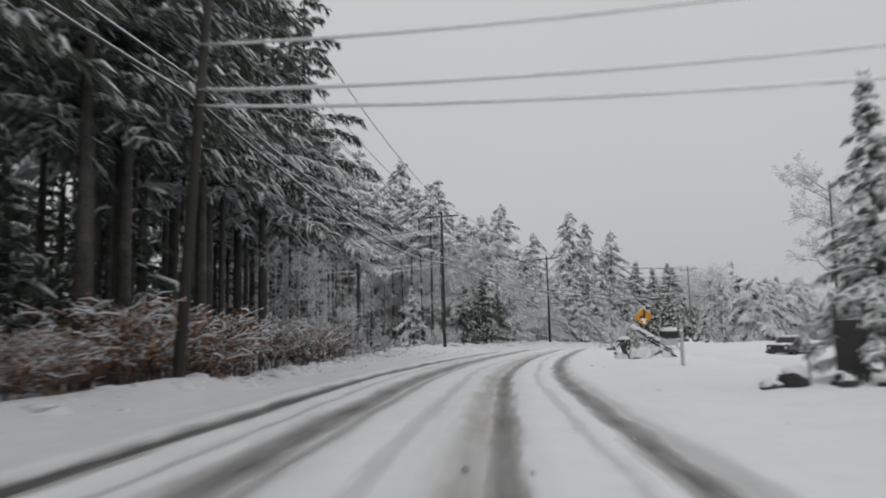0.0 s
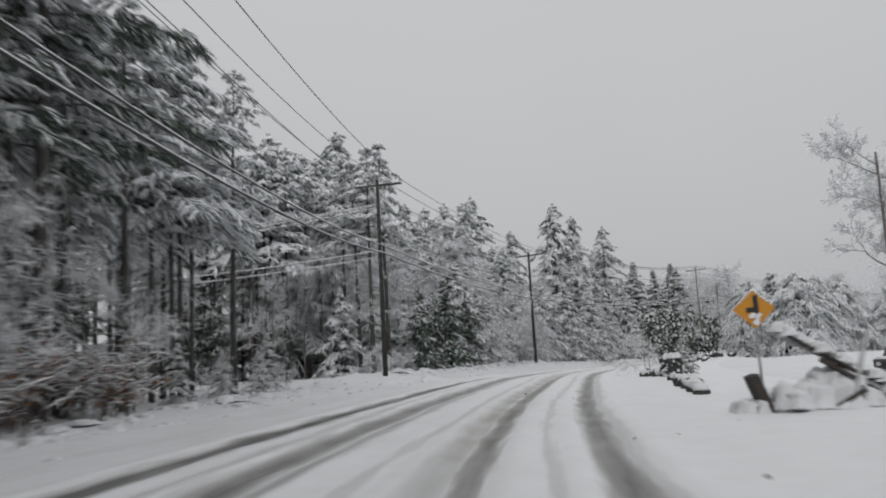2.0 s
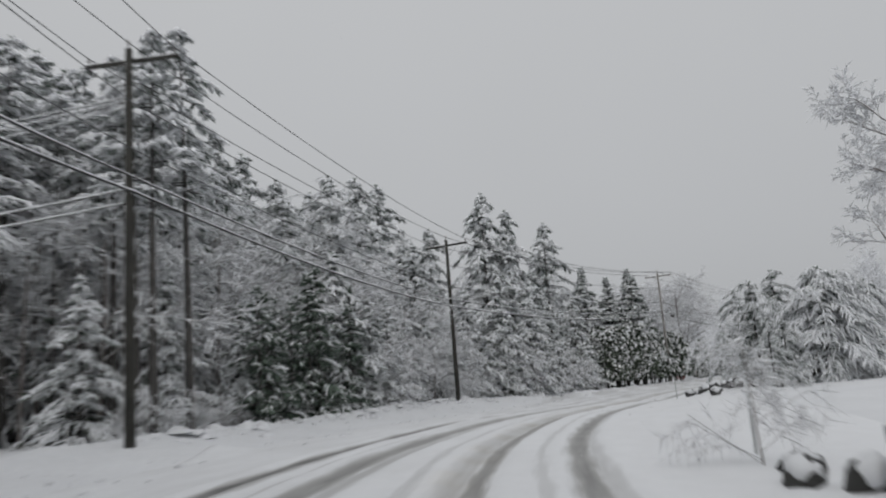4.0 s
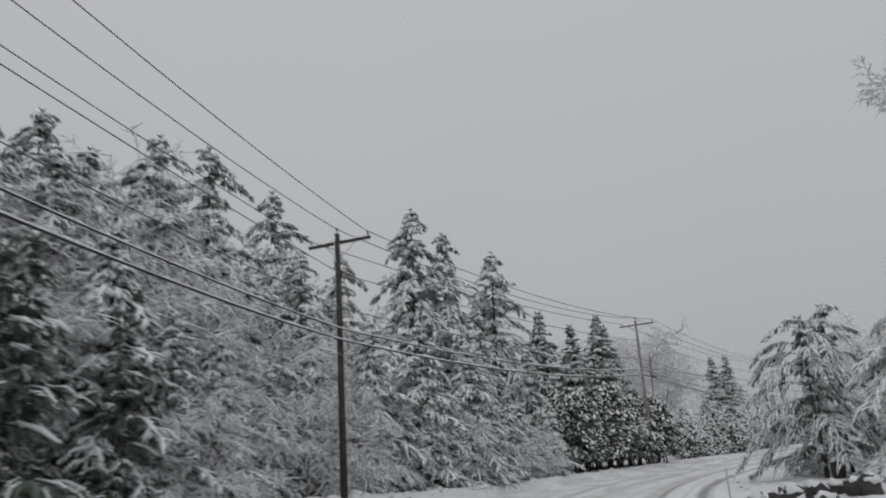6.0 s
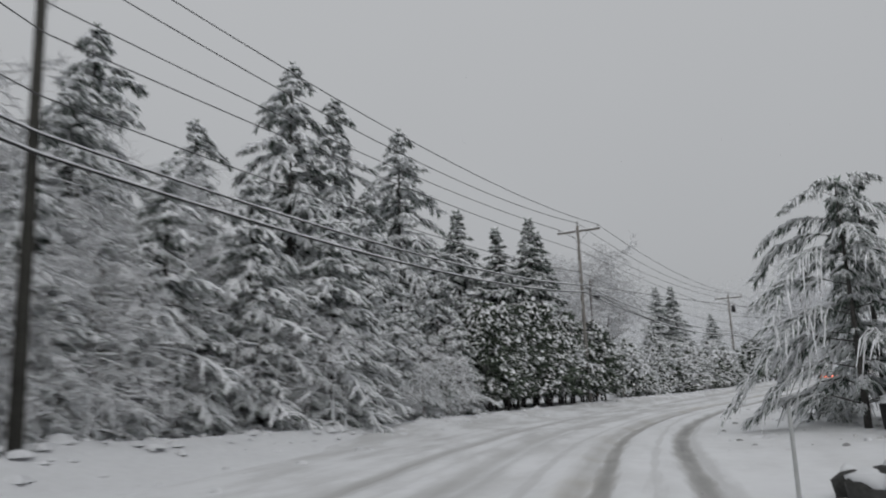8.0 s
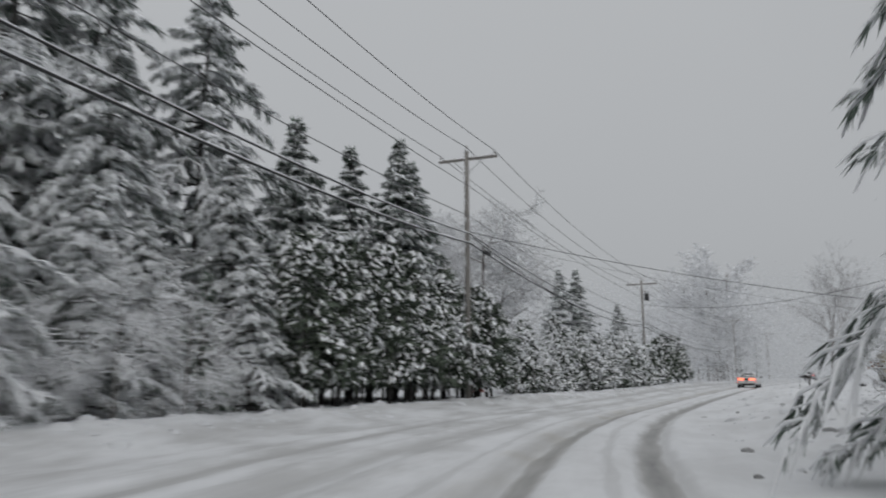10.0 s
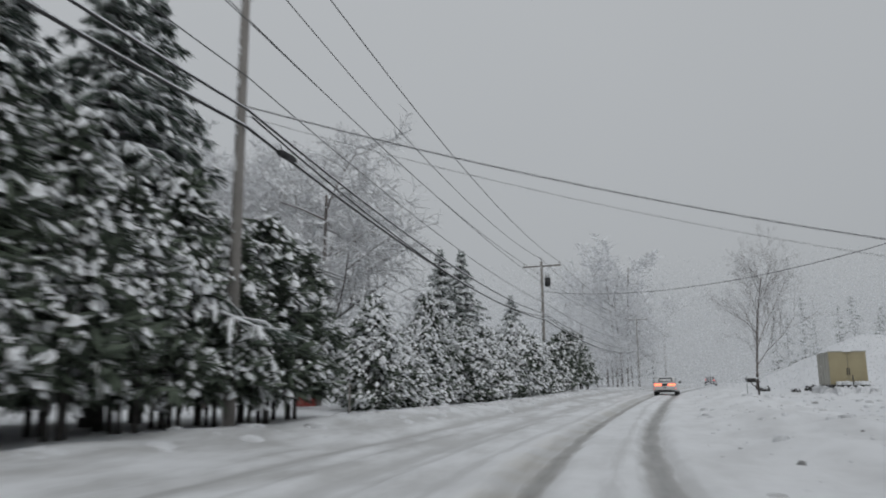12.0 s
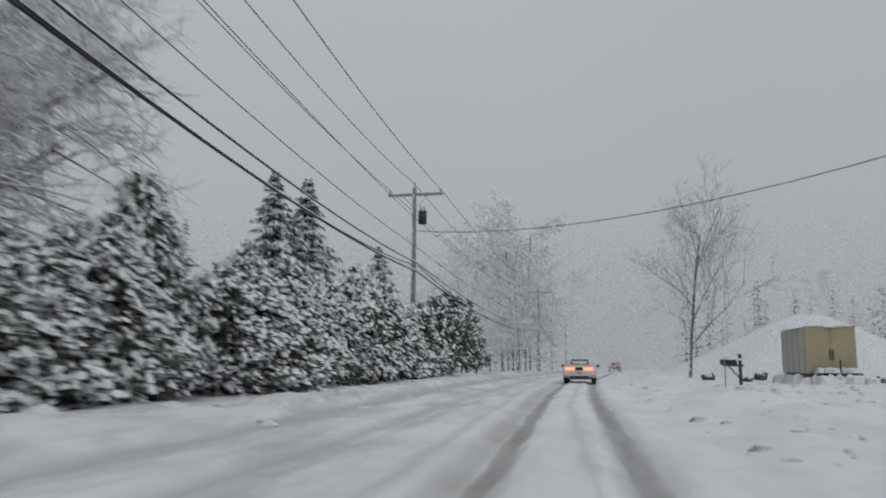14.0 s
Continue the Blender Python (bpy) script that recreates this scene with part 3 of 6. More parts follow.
def cedar(seed, h, r, stems=2, clumps=340, snow=0.56, base=0.15):
    """Meshes of a hedge cedar: dark flat sprays with cushions of snow, on bare lower stems."""
    rng = random.Random(seed)
    bark, green, white = Soup(), Soup(), Soup()
    for i in range(stems):
        a = rng.uniform(0, 6.28)
        p = unit(a) * rng.uniform(0.05, 0.3) * (stems > 1)
        bark.tube([p + np.array((0, 0, -0.3)), p * 1.3 + np.array((0, 0, h * 0.3)), p * 0.5 + np.array((0, 0, h * 0.85))], [0.06, 0.05, 0.02], 6)
    for i in range(clumps):
        u = base + (0.99 - base) * (rng.random() ** 1.25)
        prof = min(1.0, (u - base + 0.06) / 0.18) ** 0.6 * (1 - ((u - base) / (1 - base))) ** 0.75
        R = r * (prof + 0.05)
        a = rng.uniform(0, 6.283)
        rad = R * (1 - 0.55 * rng.random() ** 2.2) * (1 + 0.22 * math.sin(2 * a + seed + 3 * u) + 0.14 * math.sin(20 * u + 3 * a + seed) + 0.10 * math.sin(5 * a + 31 * u))
        p = unit(a) * rad + np.array((0, 0, h * u))
        s = rng.uniform(0.75, 1.35) * (0.27 + 0.06 * r)
        d = unit(a + rng.uniform(-0.5, 0.5)) + np.array((0, 0, rng.uniform(-0.45, 0.35)))
        d /= np.linalg.norm(d)
        for j in range(9):
            o = d + np.array((rng.gauss(0, 0.55), rng.gauss(0, 0.55), rng.gauss(-0.1, 0.5)))
            o /= np.linalg.norm(o)
            nn = np.array((rng.gauss(0, 1), rng.gauss(0, 1), rng.gauss(0, 1)))
            ln = s * rng.uniform(0.9, 1.7)
            green.leaf(p - d * s * 0.6, o, nn, ln, s * 0.13)
            if rng.random() < 0.14:
                white.leaf(p - d * s * 0.55 + np.array((0, 0, 0.02)), o, nn, ln * 0.95, s * 0.10)
        heap = 0.62 + 0.55 * math.sin(4.3 * a + 9 * u + seed) * math.sin(17 * u + 2 * a + 2 * seed) + 0.35 * (u - 0.4)
        if rng.random() < snow * heap * (0.45 + 0.55 * rad / (R + 0.01)):
            up = np.array((0, 0, 1.0))
            for j in range(rng.choice((5, 6, 7, 9))):
                o = np.array((rng.gauss(0, 0.45), rng.gauss(0, 0.45), rng.gauss(0, 0.38))) * s
                b = rng.uniform(0.12, 0.34) * s
                white.lump(p + o + d * s * 0.2 + up * s * 0.08, b, b * rng.uniform(0.65, 1.0), b * rng.uniform(0.55, 0.95), rng, a + rng.gauss(0, 0.6), d)
    return bark.mesh("trunk", BARK), green.mesh("crown", CEDAR, False), white.mesh("snow_load", SNOW_TREE)


def shrub(seed, h, r, stems=16, leaves=260, rust=0.5):
    """Meshes of a roadside thicket: arching snowy stems with withered leaves."""
    rng = random.Random(seed)
    bark, white, brown = Soup(), Soup(), Soup()
    tips = []
    for i in range(stems):
        a = rng.uniform(0, 6.283)
        d = unit(a)
        p = unit(rng.uniform(0, 6.28)) * rng.uniform(0, 0.5 * r)
        hh, rr = h * rng.uniform(0.5, 1.05), r * rng.uniform(0.4, 1.0)
        pts = [p + d * rr * t * t + np.array((0, 0, -0.1 + hh * (1.5 * t - 0.55 * t * t))) for t in (0, 0.3, 0.6, 0.85, 1)]
        bark.tube(pts, [0.014, 0.012, 0.009, 0.007, 0.004], 3, closed=False)
        white.tube([x + np.array((0, 0, 0.014)) for x in pts[2:]], [0.010, 0.017, 0.009], 3, closed=False)
        for j in range(8):
            t = rng.uniform(0.25, 1)
            x = p + d * rr * t * t + np.array((0, 0, -0.1 + hh * (1.5 * t - 0.55 * t * t)))
            e = x + np.array((rng.gauss(0, 0.3), rng.gauss(0, 0.3), rng.gauss(0.05, 0.16))) * (0.4 + 0.5 * h / 2)
            bark.tube([x, (x + e) / 2 + np.array((0, 0, 0.04)), e], [0.008, 0.006, 0.003], 3, closed=False)
            if rng.random() < 0.5:
                white.tube([x + np.array((0, 0, 0.02)), (x + e) / 2 + np.array((0, 0, 0.07)), e + np.array((0, 0, 0.02))], [0.012, 0.023, 0.010], 3, closed=False)
            tips += [x, (x + e) / 2, e]
    for i in range(int(leaves * rust * 2.4)):
        p = tips[rng.randrange(len(tips))] + np.array((rng.gauss(0, 0.06), rng.gauss(0, 0.06), rng.gauss(-0.04, 0.05)))
        d = np.array((rng.gauss(0, 1), rng.gauss(0, 1), rng.gauss(-0.6, 0.6)))
        brown.leaf(p, d / np.linalg.norm(d), np.array((rng.gauss(0, 1), rng.gauss(0, 1), 1)), rng.uniform(0.08, 0.15), rng.uniform(0.025, 0.045))
    return bark.mesh("brushwood", TWIG), brown.mesh("foliage", RUST, False), white.mesh("snow_load", SNOW_TREE)


NAMES3 = ("trunk", "crown", "snow_load")


def tree(name, meshes, names, label, category, group=""):
    e = thing(name, label, category, group)
    for nm, me in zip(names, meshes):
        if len(me.polygons):
            ob = sub(nm, me, e)
            if nm != "trunk":
                tagged(ob, kind="stuff")
    return e


USED = set()


def plant(proto, x, y, scale=1.0, rz=0.0, tall=1.0, label="", sink=0.05):
    """Stand a copy of a tree at a place on the ground; the pattern itself goes to the first place."""
    x, y = float(x), float(y)
    t = min(max(((2 - x) * 34 + (60.0 - y) * -9) / (34 ** 2 + 9 ** 2), 0), 1)
    if math.hypot(x - (2 - 34 * t), y - (60.0 + 9 * t)) < 6.0:      # the mouth of the side road stays clear
        return None
    m = pose(x, y, gz(x, y) - sink, 0, 0, rz) @ Matrix.Diagonal((scale, scale, scale * tall, 1))
    ob = proto
    if proto.name in USED:
        ob = copy_thing(proto, Matrix())
    USED.add(proto.name)
    ob.matrix_basis = m
    if label:
        tagged(ob, label)
    return ob


G_WOOD, G_HEDGE, G_FAR = "roadside woodland", "cedar hedge along the road", "distant snowy trees"
BARE2 = ("crown", "snow_load")
pine_tall = [tree("pine_tree", conifer(10 + i, 24, 3.9, clear=0.33, droop=0.35, whorls=18, per=5, lets=6, snow=0.55, shape=0.5, size=1.0, trunk=0.125, ragged=0.45, dust=0.3, cap=0.6), NAMES3,
                  "tall dark pine with a bare trunk and snowy upper limbs", "pine tree", G_WOOD) for i in range(3)]
pine_stem = [tree("pine_tree", conifer(16 + i, 24, 3.0, clear=0.52, droop=0.25, whorls=13, per=4, lets=4, snow=0.5, shape=0.5, size=1.1, trunk=0.115, ragged=0.45, dust=0.3, fine=False), NAMES3,
                  "tall pine with a long bare dark stem", "pine tree", G_WOOD) for i in range(2)]
# snowy crown, whitened further by veil and load to imitate haze
pine_slim = [tree("pine_tree", conifer(22 + i, 24, 3.3, clear=0.58, droop=0.42, whorls=15, per=5, lets=4, snow=1.0, shape=0.5, size=1.25, trunk=0.13, ragged=0.45, dust=1.0, cap=0.6, veil=0.66, load=1.9), NAMES3,
                  "slim pine with a bare dark stem under a snowy crown", "pine tree", G_WOOD) for i in range(2)]
pine_back = [tree("pine_tree", conifer(20 + i, 22, 3.4, clear=(0.3, 0.12)[i], droop=0.25, whorls=12, per=4, lets=2, snow=0.25, shape=0.6, size=1.9, trunk=0.125, ragged=0.4, dust=0.12, fine=False), NAMES3,
                  "dark woodland pine with snow on its limbs", "pine tree", G_WOOD) for i in range(2)]
# paler twin of pine_back: its added white stands in for haze
pine_pale = [tree("pine_tree", conifer(36 + i, 20, 3.6, clear=(0.25, 0.1)[i], droop=0.45, whorls=14, per=5, lets=3, snow=1.0, shape=0.6, size=1.6, trunk=0.11, ragged=0.4, dust=1.0, fine=False, cap=0.8, veil=0.55, load=1.4), NAMES3,
                  "woodland pine whitened with snow standing in for haze", "pine tree", G_WOOD) for i in range(2)]
# veil and load lighten these limbs beyond their snow, as haze would
pine_mid = [tree("pine_tree", conifer(26 + i, 19, 4.0, clear=0.50, droop=0.42, whorls=20, per=5, lets=6, snow=1.0, shape=0.5, size=1.15, trunk=0.10, ragged=0.45, dust=1.0, cap=0.6, veil=0.66, load=1.9), NAMES3,
                 "woodland pine with a bare lower trunk and snow-weighted limbs", "pine tree", G_WOOD) for i in range(2)]
# heavy snow, with dust and veil raised to imitate haze
pine_laden = [tree("pine_tree", conifer(30 + i, 20, 5.6, clear=0.06, droop=0.62, whorls=28, per=6, lets=7, snow=1.0, shape=0.6, lift=0.16, size=1.1, trunk=0.12, ragged=0.42, dust=1.0, cap=0.65, veil=0.42, load=1.4), NAMES3,
                   "tall white pine bowed by heavy snow", "pine tree", G_WOOD) for i in range(3)]
pine_low = [tree("pine_tree", conifer(40 + i, 9.5, 2.6, clear=0.10, droop=0.9, whorls=16, per=5, lets=11, snow=0.9, shape=0.42, lift=0.45, size=0.6, trunk=0.17, ragged=0.6, dust=0.8, cap=0.34, load=1.2), NAMES3,
                 "broad low pine with boughs hanging under wet snow", "pine tree", "pines beside the yard") for i in range(2)]
pine_yard = [tree("pine_tree", conifer(49, 7.5, 3.1, clear=0.1, droop=0.95, whorls=13, per=5, lets=13, snow=1.0, shape=0.36, lift=0.55, size=0.55, trunk=0.17, ragged=0.62, dust=0.9, cap=0.32, veil=0.15, load=1.2), NAMES3,
                  "full pine at the roadside with snow-weighted hanging boughs", "pine tree")]
pine_broad = [tree("pine_tree", conifer(46 + i, 7.5, 3.7, clear=(0.10, 0.20)[i], droop=0.8, whorls=17, per=6, lets=11, snow=1.0, shape=0.4, lift=0.35, size=0.62, trunk=0.2, ragged=0.42, dust=1.0, cap=0.36, veil=0.5, load=1.5), NAMES3,
                   "broad low pine with boughs bowed down under snow", "pine tree") for i in range(2)]
spruce = [tree("spruce_tree", conifer(50 + i, 10, 2.7, clear=(0.2, 0.03, 0.2)[i], droop=0.5, whorls=26, per=6, lets=5, snow=0.85, shape=1.0, size=0.8, trunk=0.14, dust=0.75, cap=0.4, veil=0.12), NAMES3,
               "pointed dark spruce with snow on its drooping boughs", "spruce tree", G_WOOD) for i in range(3)]
young = [tree("spruce_tree", conifer(56 + i, 6, 1.6, clear=0.05, droop=0.4, whorls=12, per=5, lets=3, snow=0.25, shape=0.8, size=1.0, trunk=0.14, dust=0.16, fine=False), NAMES3,
              "dark young evergreen in the shade of the wood", "spruce tree", G_WOOD) for i in range(2)]
hemlock = [tree("hemlock_tree", conifer(64 + i, 8, 2.5, clear=0.02, droop=0.5, whorls=19, per=6, lets=5, snow=1.0, shape=0.7, lift=0.1, size=0.85, trunk=0.12, ragged=0.45, dust=1.0, cap=0.4, veil=0.45, load=1.3), NAMES3,
                 "young hemlock with flat boughs loaded with snow", "hemlock tree", G_WOOD) for i in range(3)]
# twig coat thickened past the real snow to give a hazy pallor
frosted = [tree("bare_tree", bare_tree(70 + i, 11, fork=5, depth=4, twigs=9, coat=0.034, hang=0.1, thick=0.0085, clear=(0.12, 0.2, 0.3)[i]), BARE2,
                "leafless tree with every twig plastered white", "bare tree", G_WOOD) for i in range(3)]
sapling = [tree("bare_tree", bare_tree(76 + i, 5, spread=0.62, fork=7, depth=3, twigs=10, coat=0.024, hang=0.24, thick=0.008, clear=0.03), BARE2,
                "snow-bent young tree with white twigs", "bare tree", G_WOOD) for i in range(3)]
maple = [tree("bare_tree", bare_tree(80 + i, 13, spread=0.30, fork=6, depth=4, twigs=10, coat=0.013, frost=0.9, hang=-0.04, thick=0.011, clear=0.10), BARE2,
              "leafless grey-brown tree with snow along its limbs", "bare tree") for i in range(1)]
snow_maple = [tree("bare_tree", bare_tree(84, 11, spread=0.62, fork=8, depth=4, twigs=10, coat=0.026, frost=1.0, hang=0.06, thick=0.015, clear=0.2), BARE2,
                   "broad leafless tree with drooping limbs furred in snow", "bare tree")]
gnarled = [tree("bare_tree", bare_tree(88, 9.5, spread=0.9, fork=6, depth=4, twigs=9, coat=0.03, frost=1.0, hang=0.07, thick=0.02, clear=0.16, crook=0.34), BARE2,
                "gnarled spreading bare tree with thick snow on its crooked limbs", "bare tree")]
tall_bare = [tree("bare_tree", bare_tree(93 + i, 17, spread=0.36, fork=5, depth=5, twigs=6, coat=0.045, frost=1.0, hang=0.02, thick=0.012, clear=0.2, crook=0.18, limb=0.62), BARE2,
                  "tall leafless tree pale with snow beyond the yard", "bare tree") for i in range(2)]
# thick white coat replaces the haze over distant trees
far_bare = [tree("bare_tree", bare_tree(86 + i, 12, spread=0.42, fork=5, depth=4, twigs=7, coat=0.05, frost=1.0, hang=0.02, thick=0.008, clear=0.05, limb=0.75), BARE2,
                 "distant leafless tree coated white in place of haze", "bare tree", G_FAR) for i in range(2)]
# fully dusted so the far pine fades as if in haze
far_pine = [tree("pine_tree", conifer(60 + i, 18, 4.2, clear=0.12, droop=0.5, whorls=12, per=5, lets=2, snow=1.0, shape=0.7, size=2.2, trunk=0.12, ragged=0.4, dust=1.0, fine=False), NAMES3,
                 "distant pine coated almost white in place of haze", "pine tree", G_FAR) for i in range(1)]
cedars = [tree("cedar_tree", cedar(90 + i, 6.0, 1.75, stems=3 + i % 2), NAMES3, "dark hedge cedar with cushions of fresh snow", "cedar tree", G_HEDGE) for i in range(4)]
cedars_low = [tree("cedar_tree", cedar(96 + i, 6.0, 1.85, stems=3, snow=1.5, base=0.12), NAMES3, "bushy hedge cedar heaped with snow", "cedar tree", G_HEDGE) for i in range(3)]
thicket = [tree("shrub", shrub(110 + i, 1.9, 1.5, stems=26, rust=(1.1, 0.6, 0.2)[i]), ("brushwood", "foliage", "snow_load"),
                ("snowy thicket with rust-brown withered leaves", "snow-bent roadside bush with a few brown leaves", "snow-covered bare roadside bush")[i], "shrub", "roadside thicket") for i in range(3)]
rnd = random.Random(5)


def gap_clear(x, y):
    """False in the mouth of the side road."""
    a, b = Vector((2, 60)), Vector((-32, 69))
    p = Vector((x, y)) - a
    t = max(0.0, min(1.0, p.dot(b - a) / (b - a).length_squared))
    return (p - (b - a) * t).length > 5



def beside(s, extra):
    return place(s, float(verge(s)) - extra)


for i in range(24):                                # tall pines along the edge of the wood
    s = -12 + i * 2.0
    pick = rnd.choice(pine_tall) if s < 27 else rnd.choice(pine_mid)
    plant(pick, *beside(s, rnd.uniform(2.2, 8) + (0 if s < 27 else 2.5)), rnd.uniform(0.85, 1.08) * (1.0 if s < 27 else 0.85), rnd.uniform(0, 360))
for i in range(30):
    s = 36 + i * 1.5
    plant(pine_mid[i % 2], *beside(s, rnd.uniform(3.5, 10) if s < 52 else rnd.uniform(9, 19)), rnd.uniform(0.64, 0.82) if s < 54 else rnd.uniform(0.78, 1.0), rnd.uniform(0, 360))
for i in range(11):                                 # tall leafless trees behind the roadside brush
    plant(rnd.choice(frosted), *beside(62 + i * 3.9, rnd.uniform(8, 16)), rnd.uniform(0.85, 1.15), rnd.uniform(0, 360))
for x, y, k, h in ((-6.9, 39.5, 0, 0.9), (-9.8, 37.0, 1, 0.95), (-9.0, 43.2, 2, 0.85), (-9.6, 31.5, 0, 1.0), (-8.6, 27.5, 2, 0.95), (-9.4, 22.5, 1, 1.0), (-7.9, 34.3, 1, 0.85), (-12.5, 40.5, 0, 1.0), (-12.0, 34.0, 2, 1.0)):
    plant(pine_tall[k], x, y, h, 37 * k + 11 * y)
for i in range(40):
    s = rnd.uniform(-22, 96)
    plant((pine_back if s < 66 else pine_pale)[i % 2], *beside(s, rnd.uniform(9, 34)), rnd.uniform(0.7, 1.0), rnd.uniform(0, 360))
for i in range(15):                                 # bare stems standing close behind the thicket
    plant(pine_stem[i % 2], *beside(0.5 + i * 2.2, rnd.uniform(2.6, 11)), rnd.uniform(0.8, 1.05), rnd.uniform(0, 360))
for i in range(26):                                 # slim dark stems at the edge of the wood
    plant(pine_slim[i % 2], *beside(24 + i * 1.15, rnd.uniform(3.2, 10)), rnd.uniform(0.5, 0.66), rnd.uniform(0, 360))
for i in range(30):                                 # and across the side road
    x = 0.5 - 1.0 * i
    plant(pine_slim[i % 2], x, 60 + (2 - x) * 0.265 + rnd.uniform(9.5, 15), rnd.uniform(0.5, 0.7), rnd.uniform(0, 360))
for i in range(15):                                 # dark wall of trees beyond the side road
    x = -7 - 2.4 * i
    plant(pine_back[1], x, 60 + (2 - x) * 0.265 + rnd.uniform(9, 13), rnd.uniform(0.5, 0.75), rnd.uniform(0, 360))
for i in range(26):
    s = rnd.uniform(10, 50)
    plant(young[i % 2], *beside(s, rnd.uniform(13, 28)), rnd.uniform(1.2, 1.9), rnd.uniform(0, 360))
for i in range(14):
    plant(young[i % 2], *beside(74 + i * 0.65, rnd.uniform(1.4, 4.5)), rnd.uniform(0.8, 1.3), rnd.uniform(0, 360))
for i in range(3):
    plant(hemlock[i % 3], *beside(66 + i * 4.1, rnd.uniform(1.2, 4)), rnd.uniform(0.5, 0.9), rnd.uniform(0, 360))
for i in range(3):                                  # low white brush before the stems
    plant(frosted[i % 3], *beside(34 + i * 3.6, rnd.uniform(1.6, 3.0)), rnd.uniform(0.3, 0.45), rnd.uniform(0, 360))
for i in range(6):
    s = 40 + i * 4.0
    plant(rnd.choice(frosted), *beside(s, rnd.uniform(5, 9)), rnd.uniform(0.7, 1.0), rnd.uniform(0, 360))
for i in range(5):                                  # small snowy evergreens at the wood's edge
    plant(hemlock[i % 3], *beside(46 + i * 2.6, rnd.uniform(1.5, 3)), rnd.uniform(0.2, 0.34), rnd.uniform(0, 360))
for i in range(16):
    plant(pine_back[1], *beside(0 + i * 1.6, rnd.uniform(10, 15)), rnd.uniform(0.45, 0.62), rnd.uniform(0, 360))
for i in range(24):
    plant(young[i % 2], *beside(rnd.uniform(2, 34), rnd.uniform(5, 26)), rnd.uniform(1.0, 1.7), rnd.uniform(0, 360))
for i in range(26):                                 # the dark depth of the wood
    plant(pine_back[1], *beside(rnd.uniform(-4, 62), rnd.uniform(18, 50)), rnd.uniform(0.6, 0.95), rnd.uniform(0, 360))
for i in range(52):
    s = rnd.uniform(-4, 72)
    plant(young[i % 2], *beside(s, rnd.uniform(3 if s < 22 else 9, 24)), rnd.uniform(0.6, 1.3), rnd.uniform(0, 360))
for x, y, k, h in ((-4.2, 86.7, 0, 22.0), (-9.5, 84, 1, 21.0), (10.1, 117.8, 1, 22.4), (20.8, 118.3, 2, 21.1), (23.6, 119.6, 0, 19.4), (27.8, 120.6, 1, 17.9), (4, 108, 2, 19),
                   (-16, 78, 2, 21), (-1, 100, 0, 20), (-13, 66, 1, 20), (15.5, 121, 0, 18), (5.6, 95.0, 2, 16.5), (7.7, 97.4, 0, 17), (3.0, 90.5, 1, 14), (12.0, 103.0, 2, 13), (28.6, 114.8, 2, 9.0), (24.5, 113.5, 0, 12), (11.5, 107, 1, 14), (-4, 92, 1, 17), (-7.5, 89, 2, 20.5), (-1.2, 90.5, 0, 18.5), (-6.5, 79.5, 1, 18), (1.5, 99, 1, 17.5)):
    plant(pine_laden[k], x, y, h / 20, rnd.uniform(0, 360))
for x, y, k, h in ((32.35, 122.4, 0, 13.0), (34.9, 121.6, 2, 11.8), (37.3, 122.4, 2, 12.6), (38.6, 123.6, 0, 12.0), (67.9, 156.2, 0, 12.0), (70.5, 157.3, 2, 12.2), (78, 160, 0, 9), (9.0, 13.9, 1, 6.2)):
    w = 1.0 if h == 6.2 else 1.25
    plant(spruce[k], x, y, h / 10 * w, rnd.uniform(0, 360), 1 / w, label="pointed young spruce thick with snow beside a driveway" if h == 6.2 else "")
for i in range(26):
    s = 62 + i * 1.6
    deep = rnd.uniform(1.5 if s > 78 else 5, 10)
    plant(rnd.choice(frosted), *beside(s, deep), rnd.uniform(0.6, 1.0) * (0.65 + 0.035 * deep), rnd.uniform(0, 360))
for i in range(20):
    plant(hemlock[i % 3], *beside(81 + i * 1.2, rnd.uniform(1.4, 6)), rnd.uniform(0.55, 1.15), rnd.uniform(0, 360))
for i in range(44):
    s = 50 + i * 1.25
    plant(rnd.choice(sapling), *beside(s, rnd.uniform(0.7, 4.0)), rnd.uniform(0.45, 1.05) * np.interp(s, (64, 66, 79, 84), (0.3, 0.32, 0.32, 1.0)), rnd.uniform(0, 360))
for i in range(38):
    s = -6 + i * 1.25
    plant(thicket[0 if s < 22 and rnd.random() < 0.7 else rnd.choice((1, 2))], *beside(s, rnd.uniform(0.5, 2.6)), rnd.uniform(0.75, 1.25), rnd.uniform(0, 360))
for i in range(20):                                 # hedge up to the driveway, two staggered rows
    t = i / 19
    plant(cedars[i % 4], 30.8 + 12.7 * t - 0.8 * (i % 2), 113.2 + 10.7 * t + 0.9 * (i % 2), rnd.uniform(0.86, 1.06), rnd.uniform(0, 360), rnd.uniform(0.85, 1.1))
for x, y, k in ((27.2, 109.6, 0), (25.6, 108.2, 1), (28.8, 111.6, 2), (24.4, 106.2, 2), (26.0, 111.5, 0), (29.5, 113.5, 1), (23.0, 105.0, 0)):
    plant(hemlock[k] if k else young[1], x, y, rnd.uniform(0.45, 0.7), rnd.uniform(0, 360))
for i in range(12):
    plant(hemlock[i % 3], *beside(91 + i * 1.25, rnd.uniform(0.6, 5)), rnd.uniform(0.3, 0.75), rnd.uniform(0, 360))
for i in range(8):
    plant(sapling[i % 3], *beside(94 + i * 2.1, rnd.uniform(0.5, 2.5)), rnd.uniform(0.35, 0.6), rnd.uniform(0, 360))
LOW = "lower hedge cedar heaped with snow past the driveway"
